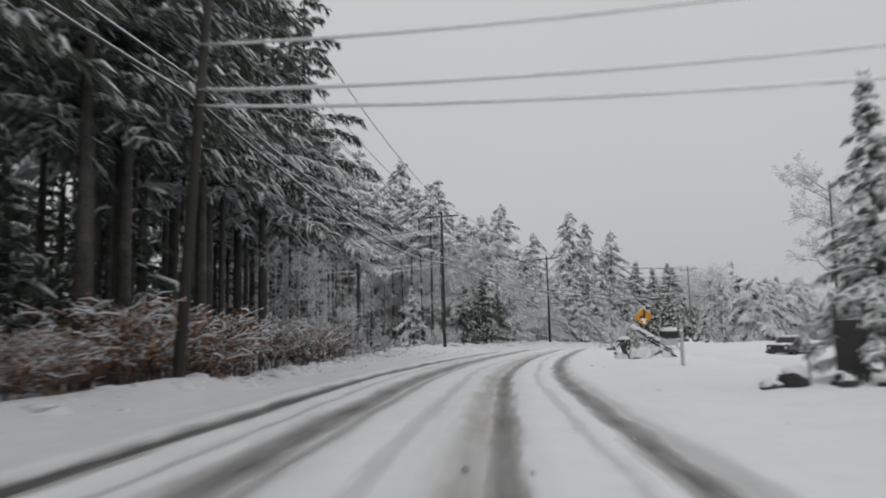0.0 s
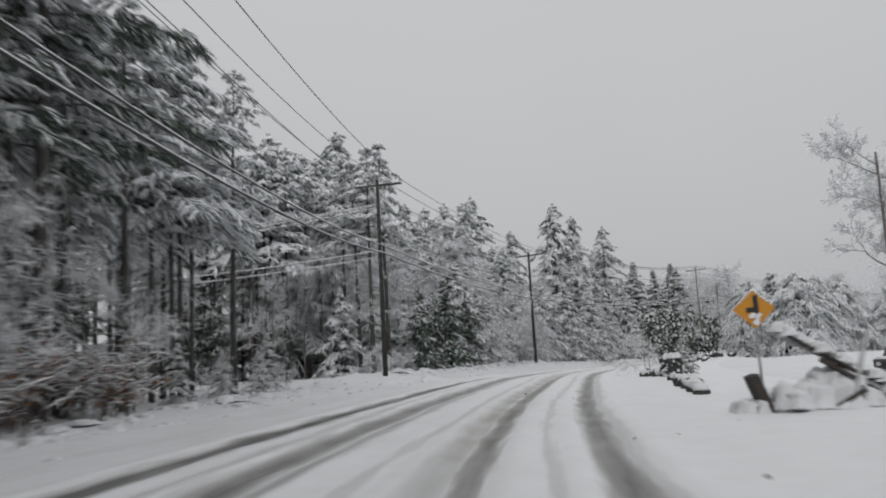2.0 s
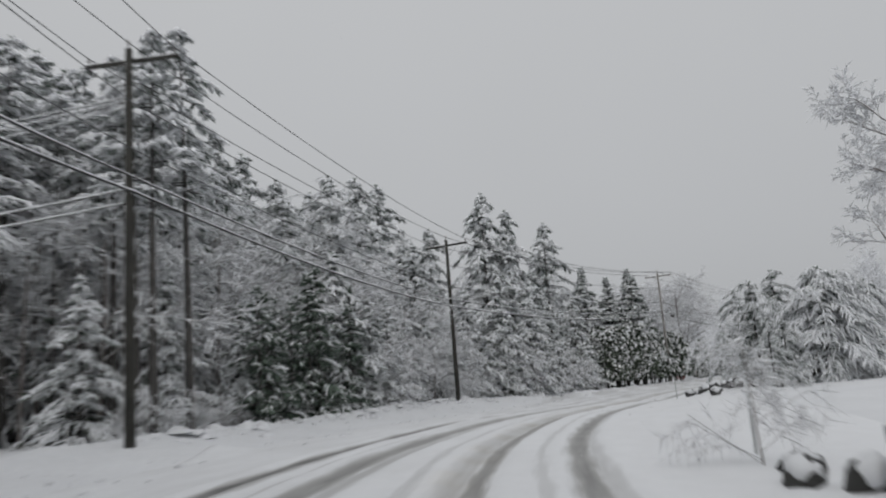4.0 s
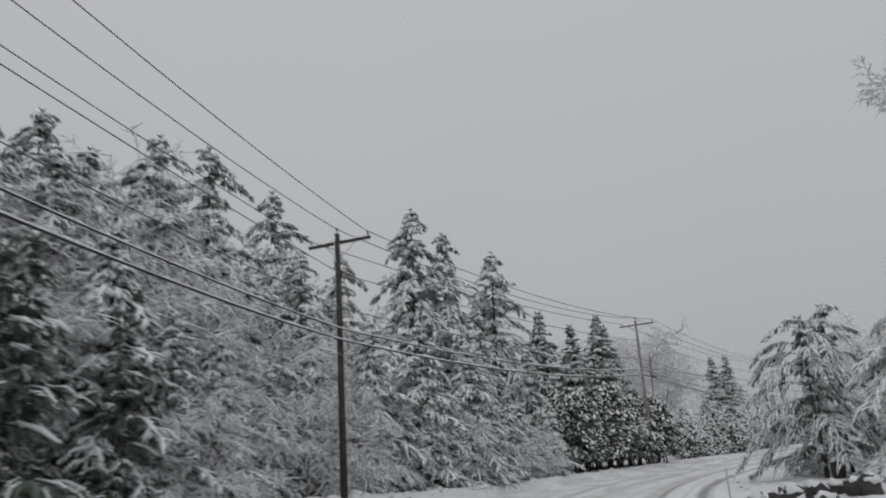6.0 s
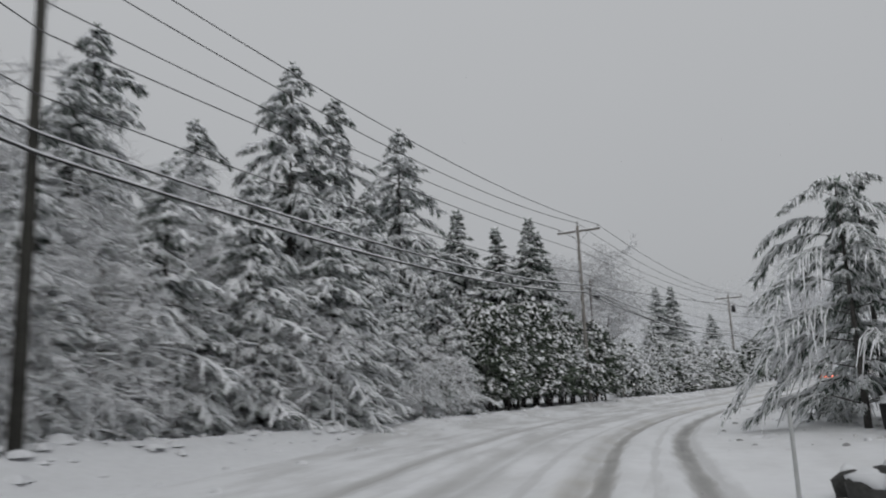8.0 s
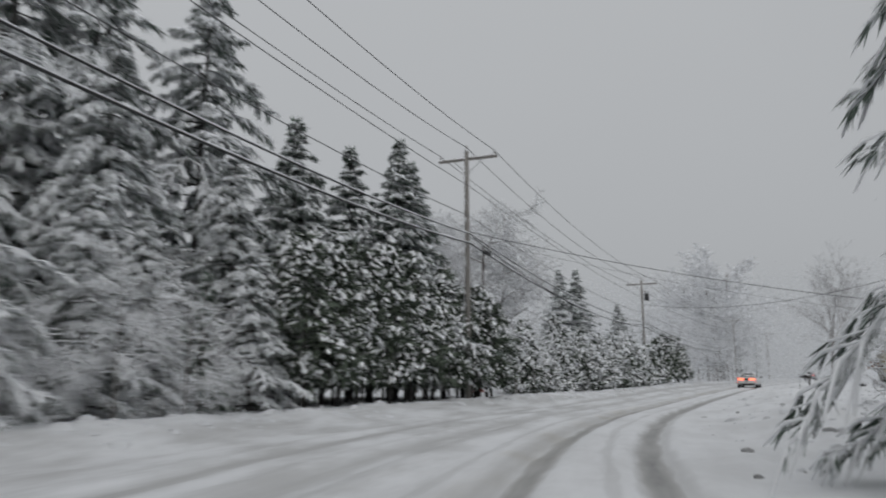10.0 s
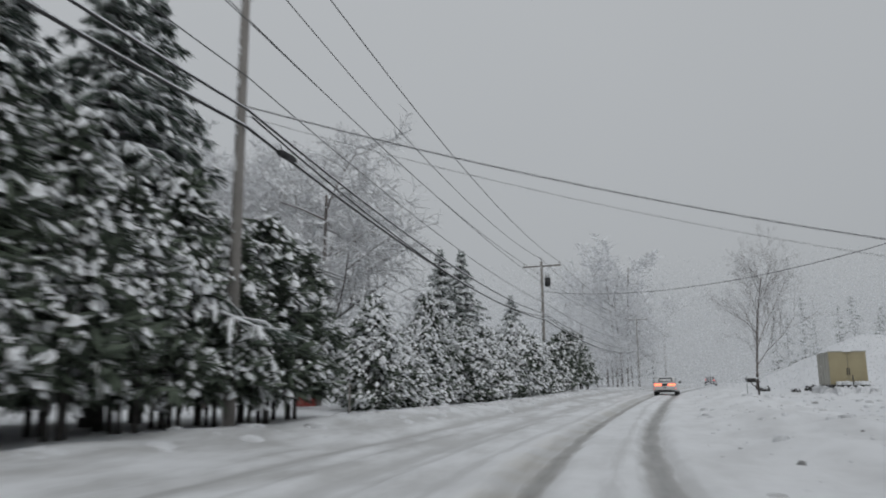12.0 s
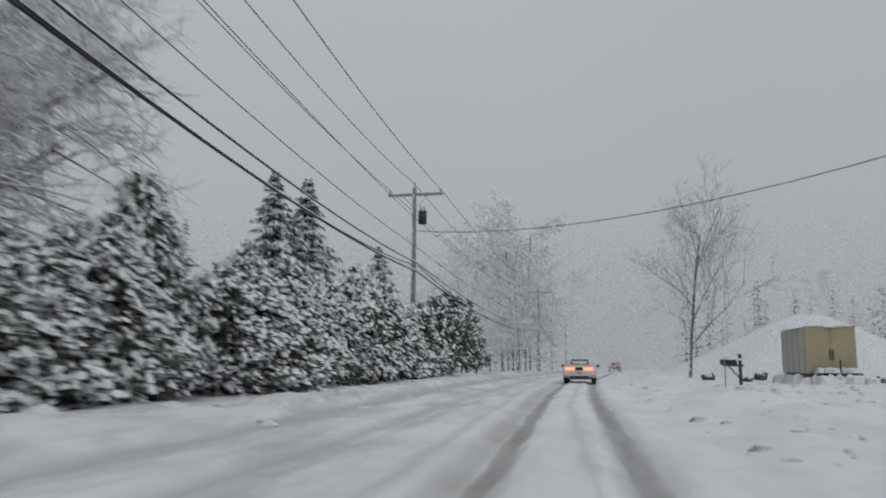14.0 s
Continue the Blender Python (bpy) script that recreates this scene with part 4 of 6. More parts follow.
for i in range(8):
    t = i / 7
    plant(cedars_low[i % 3], 48.0 + 5.0 * t, 129.0 + 4.0 * t + 0.7 * (i % 2), rnd.uniform(0.75, 0.95), rnd.uniform(0, 360), rnd.uniform(0.65, 0.95), LOW, 0.4)
plant(cedars_low[1], 53.6, 134.2, 0.8, 40, 1.15, "pointed hedge cedar standing above its neighbours", 0.3)
for i in range(19):
    t = i / 18
    plant(cedars_low[(i * 2) % 3], 56.0 + 15.5 * t - 0.7 * (i % 2), 135.2 + 11.8 * t + 0.8 * (i % 2), rnd.uniform(0.7, 1.0), rnd.uniform(0, 360), rnd.uniform(0.58, 0.9), LOW, 0.4)
for i in range(5):
    plant(cedars[i % 4], 76.5 + 2.2 * i, 151.5 + 1.6 * i, rnd.uniform(0.7, 0.9), rnd.uniform(0, 360))
# yard side
plant(pine_yard[0], 34.9, 92.5, 0.98, 20)
plant(pine_low[0], 38.2, 95.0, 0.88, 70)
for x, y, k, sc in ((28.2, 79.4, 1, 0.38), (31.5, 83.5, 0, 0.42)):
    plant(pine_low[k], x, y, sc, rnd.uniform(0, 360))
for x, y, k, sc in ((40.2, 90.6, 1, 0.98), (44.3, 93.6, 0, 0.95), (37.2, 88.2, 0, 1.0), (48.5, 92.0, 1, 0.85)):
    plant(pine_broad[k], x, y, sc, rnd.uniform(0, 360))
plant(spruce[1], 13.3, 50.4, 0.21, 30, label="knee-high spruce bush buried in snow by the stone pillar")
plant(sapling[1], 12.3, 52.5, 0.35, 80)
plant(maple[0], 95.3, 146.5, 0.82, 40)
plant(tall_bare[0], 50.4, 94.6, 1.2, 10)
plant(tall_bare[1], 56.0, 98.6, 1.1, 80)
plant(gnarled[0], 49.2, 101.4, 0.76, 200)
for x, y, k, sc in ((48.6, 104.6, 2, 1.15), (50.4, 106.0, 1, 1.0), (47.0, 103.4, 2, 0.9), (52.5, 107.0, 2, 1.1)):
    plant(thicket[k], x, y, sc, rnd.uniform(0, 360))
for x, y, k in ((60.2, 113.4, 0), (61.6, 113.9, 2)):
    plant(sapling[k], x, y, 0.42, 60 * k)
plant(snow_maple[0], 49.6, 138.0, 1.0, 50)
plant(snow_maple[0], 45.5, 141.5, 1.0, 190)
plant(frosted[0], 43.0, 134.0, 0.9, 300)
# far woods closing the view
for i in range(40):
    a = radians(-14 + i * 3.1)
    d = rnd.uniform(140, 185)
    x, y = 40 + d * math.sin(a), 95 + d * math.cos(a)
    s_, l_ = along(np.array([x]), np.array([y]))
    if abs(l_[0]) < 12:
        continue
    plant(rnd.choice(far_bare + far_pine[:1]), x, y, rnd.uniform(0.8, 1.25), rnd.uniform(0, 360))
for x, y, k, h in ((112, 181, 0, 17), (117, 184, 1, 18), (107, 183, 1, 15), (124, 192, 0, 16), (110, 178, 1, 12), (115, 186, 0, 18), (100, 176, 1, 9), (95, 170, 0, 8), (120, 186, 1, 15), (104, 181, 0, 12), (109, 180, 1, 7), (113, 183, 0, 8), (117, 187, 1, 7), (105, 179, 0, 6), (111, 184, 1, 11)):
    plant(far_bare[k], x, y, h / 12, rnd.uniform(0, 360))
for i in range(46):                                 # dim dark woods behind the snow pile and the fields
    a, d = radians(36 + i * 0.92 + rnd.uniform(-0.6, 0.6)), rnd.uniform(112, 150)
    x, y = 48 + d * math.sin(a), 116 + d * math.cos(a)
    if abs(along(np.array([x]), np.array([y]))[1][0]) > 9:
        plant(pine_back[1], x, y, rnd.uniform(0.38, 0.62), rnd.uniform(0, 360), label="dim far pine behind the falling snow")
for i in range(26):                                 # trees beyond the yard
    x, y = 70 + rnd.uniform(0, 40), 78 + rnd.uniform(-28, 26)
    plant(rnd.choice(far_bare), x, y, rnd.uniform(0.9, 1.5), rnd.uniform(0, 360))


# ---------------------------------------------------------------- utility poles and lines
def utility_pole(x, y, top, wood, arm=3.0, turn=0.0, braces=True, lean=(0, 0), label=""):
    """A wooden pole with a crossarm; turn: the bearing of the arm."""
    z = gz(x, y)
    e = thing("utility_pole", label or "dark wooden utility pole with a snow-dusted crossarm", "utility pole", "poles along the road", pose(x, y, z))
    h = top - z
    bm = bmesh.new()
    cyl(bm, 0.155, 0.10, (0, 0, -0.5), (lean[0], lean[1], h), 14)
    part("shaft", bm, wood, e, smooth=True)
    sn, rg = Soup(), random.Random(int(x * 7 + 500))
    for i in range(int(h * (9 if wood == POLE else 24))):      # wet snow blown on to one side
        q = rg.random()
        w = rg.gauss(2.6, 0.5)
        r = 0.15 - 0.05 * q
        sn.lump(np.array((lean[0] * q + r * math.cos(w), lean[1] * q + r * math.sin(w), h * q)), 0.03, 0.03, rg.uniform(0.04, 0.16), rg)
    tagged(sub("snow_crust", sn.mesh("snow_crust", SNOW_TREE), e), kind="stuff")
    if arm:
        a = pose(lean[0] * 0.95, lean[1] * 0.95, h - 0.35, 0, 0, turn)
        bm = bmesh.new()
        box(bm, (arm, 0.10, 0.13), (0, 0.14, 0), bevel=0.012)
        ob = part("crossarm", bm, wood, e)
        ob.matrix_basis = a
        for sx in (-1, 1):
            bm = bmesh.new()
            cyl(bm, 0.018, 0.018, (sx * 0.75, 0.2, -0.02), (0, 0.13, -0.75), 6)
            part("brace", bm, METAL, e).matrix_basis = a
        for px in (-arm / 2 + 0.12, arm / 2 - 0.12):
            bm = bmesh.new()
            cyl(bm, 0.02, 0.02, (px, 0.14, 0.05), (px, 0.14, 0.18), 8)
            cyl(bm, 0.055, 0.035, (px, 0.14, 0.16), (px, 0.14, 0.28), 10)
            part("insulator", bm, PORCELAIN, e, smooth=True).matrix_basis = a
        bm = bmesh.new()
        cyl(bm, 0.02, 0.02, (0, 0, 0.3), (0, 0, 0.55), 8)
        cyl(bm, 0.055, 0.035, (0, 0, 0.5), (0, 0, 0.64), 10)
        part("insulator", bm, PORCELAIN, e, smooth=True).matrix_basis = a
        sn = Soup()
        rg = random.Random(int(x * 10))
        for i in range(14):
            q = -arm / 2 + arm * (i + 0.5) / 14
            sn.lump(np.array((q, 0.14, 0.065)), 0.14, 0.06, 0.05 * rg.uniform(0.6, 1.4), rg)
        sub("snow_cap", sn.mesh("snow_cap", SNOW_TREE), e).matrix_basis = a
    return e


POLES = [(-8.6, -29.0, 11.5), (-5.85, 17.2, 11.6), (0.58, 64.65, 12.1), (13.46, 91.81, 10.95), (40.0, 119.96, 11.55), (71.55, 147.3, 10.15), (109.8, 174.8, 9.6), (146, 203, 10.0)]
TURNS = []
for i, (x, y, top) in enumerate(POLES):
    a, b = POLES[max(i - 1, 0)], POLES[min(i + 1, len(POLES) - 1)]
    TURNS.append(math.degrees(math.atan2(b[1] - a[1], b[0] - a[0])) - 90)
    # poles from the fifth on take the paler grey wood
    utility_pole(x, y, top, POLE if i < 4 else POLE_GREY, turn=TURNS[-1], lean=(0.75, 0.0) if i == 1 else (0, 0), label="" if i < 4 else "grey wooden utility pole with a snow-dusted crossarm")


def line(name, pts, rad, mat, sag=0.5, snow=0.0, label="", sides=5, parts=18):
    e = thing(name, label, "cable", "overhead lines")
    wire, white = Soup(), Soup()
    out, caps = [], []
    for a, b, in zip(pts[:-1], pts[1:]):
        a, b = np.asarray(a, float), np.asarray(b, float)
        for k in range(parts):
            t = k / parts
            out.append(a + (b - a) * t - np.array((0, 0, sag * (np.linalg.norm(b - a) / 40) ** 2 * 4 * t * (1 - t))))
    out.append(np.asarray(pts[-1], float))
    wire.tube(out, [rad] * len(out), sides)
    sub("conductor", wire.mesh("conductor", mat), e)
    if snow:
        rg = random.Random(len(out) + int(rad * 1e4))
        white.tube([p + np.array((0, 0, rad * 0.6 + snow * 0.35)) for p in out], [snow * rg.uniform(0.7, 1.2) for _ in out], 4)
        sub("snow_cap", white.mesh("snow_cap", SNOW_TREE), e)
    return e


def at_pole(i, across, down):
    x, y, top = POLES[i]
    a = math.radians(TURNS[i])
    return (x + across * math.cos(a), y + across * math.sin(a), top - down)


N = len(POLES)
for across, down, sag in ((-1.38, 0.08, 0.55), (0.0, -0.2, 0.95), (1.38, 0.08, 0.85)):
    line("power_line", [at_pole(i, across, down) for i in range(N)], 0.020, WIRE, sag, 0.0, "thin bare power line strung pole to pole", 4)
line("power_line", [at_pole(i, 0.15, 1.75) for i in range(N)], 0.019, WIRE, 0.36, 0.0, "thin neutral line below the crossarms", 4)
line("power_line", [at_pole(i, 0.15, 3.2) for i in range(N)], 0.019, WIRE, 0.55, 0.0, "thin service line below the crossarms", 4)
line("telephone_cable", [at_pole(i, 0.17, 4.05) for i in range(N)], 0.030, CABLE, 0.7, 0.030, "thick black telephone cable with a ridge of snow")
line("telephone_cable", [at_pole(i, 0.17, 4.5) for i in range(N)], 0.038, CABLE, 0.75, 0.036, "thick black telephone cable with a ridge of snow")
line("telephone_cable", [at_pole(i, 0.3, 4.25) for i in range(4, N)], 0.026, CABLE, 1.05, 0.016, "black telephone cable slung beside the thicker pair")
# drops across the road and a branch line into the wood
for z0, z1 in ((8.3, 6.3), (7.15, 5.2), (6.75, 4.6)):
    line("service_cable", [(-5.4, 17.1, z0), (11.8, 9.0, z1)], 0.012, CABLE, 1.2, 0.042, "snow-covered service cable crossing the road")
for z0, z1, dx in ((10.5, 10.2, -0.8), (10.5, 9.9, 0.0), (10.4, 9.6, 0.8), (7.75, 7.5, 0.0), (7.35, 7.1, 0.1)):
    line("branch_cable", [(0.5, 64.8 + dx * 0.3, z0), (-25.0, 73.0 + dx, z1)], 0.018, CABLE, 0.9, 0.04, "snow-covered cable branching off into the wood")
for z0, z1, o, thick, sag in ((7.6, 4.1, 0.0, 0.018, 1.35), (7.35, 3.4, 0.9, 0.007, 1.6)):
    line("service_cable", [(40.1, 119.9, z0), (59.5 + o, 111.3 - o, z1)], thick, CABLE, sag, thick * 0.6, "sagging service cable crossing the road")
line("service_cable", [(71.6, 147.2, 7.8), (72.0, 117.5, 8.0)], 0.02, CABLE, 2.4, 0.012, "sagging service cable crossing the road")
utility_pole(11.8, 9.0, 6.6, POLE, arm=0, label="short wooden service pole")
utility_pole(60.0, 110.8, 5.4, POLE_GREY, arm=0, label="short grey service pole")
utility_pole(72.1, 117.0, 8.6, POLE_GREY, arm=0, label="grey wooden service pole")
utility_pole(-25.2, 73.1, 10.6, POLE, arm=0, label="dark wooden pole among the trees")
ax, ay, az = at_pole(4, 0.17, 4.5)
splice = thing("cable_splice", "black splice case hanging on the telephone cable", "splice case", at=pose(ax + 1.5, ay + 1.3, az - 0.16, 0, 0, -49))
bm = bmesh.new()
cyl(bm, 0.10, 0.10, (0, -0.34, 0), (0, 0.34, 0), 12)
cyl(bm, 0.05, 0.10, (0, -0.5, 0), (0, -0.34, 0), 12)
cyl(bm, 0.10, 0.05, (0, 0.34, 0), (0, 0.5, 0), 12)
part("case", bm, CABLE, splice, smooth=True)
for q in (-0.3, 0.3):
    part("hanger", cyl(bmesh.new(), 0.012, 0.012, (0, q, 0.05), (0, q, 0.2), 6), DARKMETAL, splice)
drum = thing("transformer", "grey pole-mounted transformer can", "transformer", at=pose(71.95, 147.1, 8.0))
bm = bmesh.new()
cyl(bm, 0.22, 0.22, (0, 0, 0.2), (0, 0, 0.85), 16)
part("tank", bm, DARKMETAL, drum, smooth=True)
bm = bmesh.new()
cyl(bm, 0.28, 0.12, (0, 0, 0.85), (0, 0, 0.98), 16)
part("lid", bm, METAL, drum, smooth=True)
for q in (-0.12, 0.12):
    bm = bmesh.new()
    cyl(bm, 0.05, 0.03, (q, 0, 0.92), (q, 0, 1.2), 8)
    part("bushing", bm, PORCELAIN, drum, smooth=True)

# ---------------------------------------------------------------- cars
PAINT = material("white_car_paint", (0.62, 0.61, 0.60), 0.3, vary=0.06, scale=2, fine=60, bump=0.05)
DARKPAINT = material("dark_car_paint", (0.06, 0.05, 0.055), 0.35, vary=0.2, scale=2, fine=40, bump=0.05)
REDPAINT = material("faded_red_paint", (0.28, 0.05, 0.04), 0.5, vary=0.25, scale=2, fine=30)
BLACK = material("black_plastic", (0.02, 0.02, 0.02), 0.6, vary=0.3)
RUBBER = material("tyre_rubber", (0.025, 0.025, 0.026), 0.85, vary=0.3)
GLASS = material("dark_car_glass", (0.02, 0.022, 0.025), 0.08, vary=0.1, bump=0)
PLATE = material("plate_white", (0.6, 0.6, 0.58), 0.5, vary=0.08)


def lamp(name, colour, strength):
    m = bpy.data.materials.new(name)
    m.use_nodes = True
    b = m.node_tree.nodes["Principled BSDF"]
    b.inputs["Base Color"].default_value = (*colour, 1)
    b.inputs["Emission Color"].default_value = (*colour, 1)
    b.inputs["Emission Strength"].default_value = strength
    return m


TAIL = lamp("lit_tail_lamp", (1.0, 0.12, 0.06), 2.4)
TAIL_CORE = lamp("lit_tail_lamp_core", (1.0, 0.24, 0.10), 3.0)
TAIL_RED = lamp("lit_red_lamp", (1.0, 0.06, 0.04), 1.6)


def loft(bm, sections, ring=16, power=0.38):
    """A hull through rounded sections (y, half width, bottom, top)."""
    rows = []
    for y, hw, zb, zt in sections:
        row = []
        for k in range(ring):
            a = 2 * math.pi * (k + 0.5) / ring
            c, q = math.cos(a), math.sin(a)
            row.append(bm.verts.new((hw * math.copysign(abs(c) ** power, c), y, (zb + zt) / 2 + (zt - zb) / 2 * math.copysign(abs(q) ** power, q))))
        rows.append(row)
    for a, b in zip(rows[:-1], rows[1:]):
        for k in range(ring):
            bm.faces.new((a[k], a[(k + 1) % ring], b[(k + 1) % ring], b[k]))
    bm.faces.new(rows[0][::-1])
    bm.faces.new(rows[-1])
    bmesh.ops.recalc_face_normals(bm, faces=bm.faces[:])
    return bm


def poly(bm, pts):
    bm.faces.new([bm.verts.new(p) for p in pts])
    return bm


def wheel(e, x, y, r=0.35, w=0.24):
    t = new("wheel")
    t.parent = e
    t.matrix_basis = pose(x, y, r)
    bm = bmesh.new()
    prof = ((-w / 2, r * 0.72), (-w / 2, r * 0.94), (-w * 0.36, r), (w * 0.36, r), (w / 2, r * 0.94), (w / 2, r * 0.72))
    rows = [[bm.verts.new((px, pr * math.cos(a), pr * math.sin(a))) for px, pr in prof] for a in [2 * math.pi * k / 22 for k in range(22)]]
    for k in range(22):
        a, b = rows[k], rows[(k + 1) % 22]
        for i in range(len(prof)):
            j = (i + 1) % len(prof)
            bm.faces.new((a[i], a[j], b[j], b[i]))
    bmesh.ops.recalc_face_normals(bm, faces=bm.faces[:])
    part("tyre", bm, RUBBER, t, smooth=True)
    bm = bmesh.new()
    cyl(bm, r * 0.72, r * 0.72, (-w * 0.42, 0, 0), (w * 0.42, 0, 0), 18)
    for k in range(5):
        a = k * 1.2566
        cyl(bm, 0.03, 0.025, (w * 0.45 * (1 if x > 0 else -1), 0, 0), (w * 0.45 * (1 if x > 0 else -1), r * 0.62 * math.cos(a), r * 0.62 * math.sin(a)), 6)
    part("rim", bm, DARKMETAL, t)


def coupe(at):
    e = thing("car", "white two-door coupe with glowing tail lights in the wheel ruts", "car", at=at)
    bm = loft(bmesh.new(), [(-2.5, 0.84, 0.44, 0.96), (-2.44, 0.91, 0.36, 1.03), (-2.1, 0.95, 0.30, 1.06), (-1.55, 0.96, 0.27, 1.05), (-0.8, 0.955, 0.24, 1.0), (0.2, 0.945, 0.22, 0.97),
                            (1.1, 0.945, 0.22, 0.96), (1.8, 0.93, 0.24, 0.93), (2.3, 0.88, 0.28, 0.86), (2.5, 0.78, 0.36, 0.76)])
    part("body", bm, PAINT, e, smooth=True)
    bm = loft(bmesh.new(), [(-1.75, 0.66, 0.95, 1.05), (-1.25, 0.69, 0.95, 1.25), (-0.6, 0.70, 0.94, 1.43), (0.2, 0.70, 0.94, 1.45), (0.65, 0.70, 0.93, 1.36), (1.35, 0.72, 0.90, 1.0)], power=0.45)
    part("roof", bm, PAINT, e, smooth=True)
    bm = poly(bmesh.new(), [(-0.56, -1.72, 1.075), (0.56, -1.72, 1.075), (0.50, -0.72, 1.425), (-0.50, -0.72, 1.425)])
    part("rear_window", bm, GLASS, e)
    bm = poly(bmesh.new(), [(0.58, 1.28, 1.05), (-0.58, 1.28, 1.05), (-0.52, 0.60, 1.39), (0.52, 0.60, 1.39)])
    part("windscreen", bm, GLASS, e)
    for sx in (-1, 1):
        bm = poly(bmesh.new(), [(sx * 0.715, -1.0, 1.06), (sx * 0.715, 0.95, 1.03), (sx * 0.70, 0.5, 1.33), (sx * 0.70, -0.5, 1.35)])
        part("side_window", bm, GLASS, e)
        bm = box(bmesh.new(), (0.58, 0.06, 0.20), (sx * 0.52, -2.475, 0.845), bevel=0.03, seg=2)
        tl = part("tail_light", bm, TAIL, e, "glowing orange-red tail light")
        bm = box(bmesh.new(), (0.48, 0.02, 0.09), (sx * 0.52, -2.512, 0.845), bevel=0.008)
        part("light_bar", bm, TAIL_CORE, tl)
        bm = box(bmesh.new(), (0.20, 0.12, 0.14), (sx * 1.04, 0.72, 1.04), bevel=0.03, seg=2)
        part("mirror", bm, BLACK, e)
        bm = box(bmesh.new(), (0.22, 0.08, 0.09), (sx * 0.62, -2.50, 0.40), bevel=0.02)
        part("exhaust_tip", bm, METAL, e)
        # no lamp here: the red return of light is put in as emission
        bm = box(bmesh.new(), (0.05, 0.02, 0.05), (sx * 0.80, -2.50, 0.55), bevel=0.005)
        part("glow_reflector", bm, TAIL_RED, e)
    bm = box(bmesh.new(), (0.44, 0.05, 0.19), (0, -2.48, 0.845), bevel=0.01)
    part("centre_panel", bm, BLACK, e)
    bm = box(bmesh.new(), (1.50, 0.16, 0.22), (0, -2.42, 0.40), bevel=0.04, seg=2)
    part("lower_bumper", bm, BLACK, e)
    bm = box(bmesh.new(), (1.62, 0.24, 0.05), (0, -2.34, 1.065), bevel=0.02)
    part("boot_lip", bm, PAINT, e)
    bm = box(bmesh.new(), (0.32, 0.02, 0.16), (0, -2.515, 0.62), bevel=0.004)
    pl = part("number_plate", bm, PLATE, e)
    bm = box(bmesh.new(), (0.22, 0.006, 0.05), (0, -2.529, 0.62))
    part("bar", bm, DARKMETAL, pl)
    for x in (-0.80, 0.80):
        for y in (-1.55, 1.45):
            wheel(e, x, y)
    sn = Soup()
    rg = random.Random(3)
    for i in range(26):
        sn.lump(np.array((rg.uniform(-0.55, 0.55), rg.uniform(-0.5, 0.3), 1.43)), 0.16, 0.16, 0.05, rg)
    for i in range(26):
        sn.lump(np.array((rg.uniform(-0.75, 0.75), rg.uniform(-2.3, -1.85), 1.05)), 0.12, 0.10, 0.035, rg)
    tagged(sub("snow_dusting", sn.mesh("snow_dusting", SNOW_TREE), e), kind="stuff")
    return e


def on_road(s, lat, lift=0.0):
    x, y = place(s, lat)
    x2, y2 = place(s + 1.0, lat)
    return pose(float(x), float(y), float(road_z(s)) + lift, 0, 0, math.degrees(math.atan2(float(y2 - y), float(x2 - x))) - 90)


coupe(on_road(176.5, 0.15, -0.03))


def saloon(at):
    e = thing("car", "dark hatchback with red tail lights further along the road", "car", at=at)
    bm = loft(bmesh.new(), [(-2.1, 0.80, 0.4, 1.0), (-2.0, 0.88, 0.3, 1.05), (0, 0.9, 0.25, 1.0), (1.7, 0.88, 0.27, 0.92), (2.1, 0.75, 0.4, 0.75)])
    part("body", bm, DARKPAINT, e, smooth=True)
    bm = loft(bmesh.new(), [(-2.0, 0.64, 0.95, 1.15), (-1.6, 0.67, 0.95, 1.48), (0.3, 0.68, 0.95, 1.5), (1.2, 0.68, 0.9, 1.0)], power=0.45)
    part("roof", bm, DARKPAINT, e, smooth=True)
    bm = poly(bmesh.new(), [(-0.55, -2.02, 1.12), (0.55, -2.02, 1.12), (0.5, -1.66, 1.44), (-0.5, -1.66, 1.44)])
    part("rear_window", bm, GLASS, e)
    for sx in (-1, 1):
        bm = box(bmesh.new(), (0.24, 0.06, 0.22), (sx * 0.68, -2.08, 0.92), bevel=0.03)
        part("tail_light", bm, TAIL_RED, e, "lit red tail light")
    for x in (-0.76, 0.76):
        for y in (-1.3, 1.35):
            wheel(e, x, y, 0.32)
    return e


saloon(on_road(247, 0.15, -0.02))


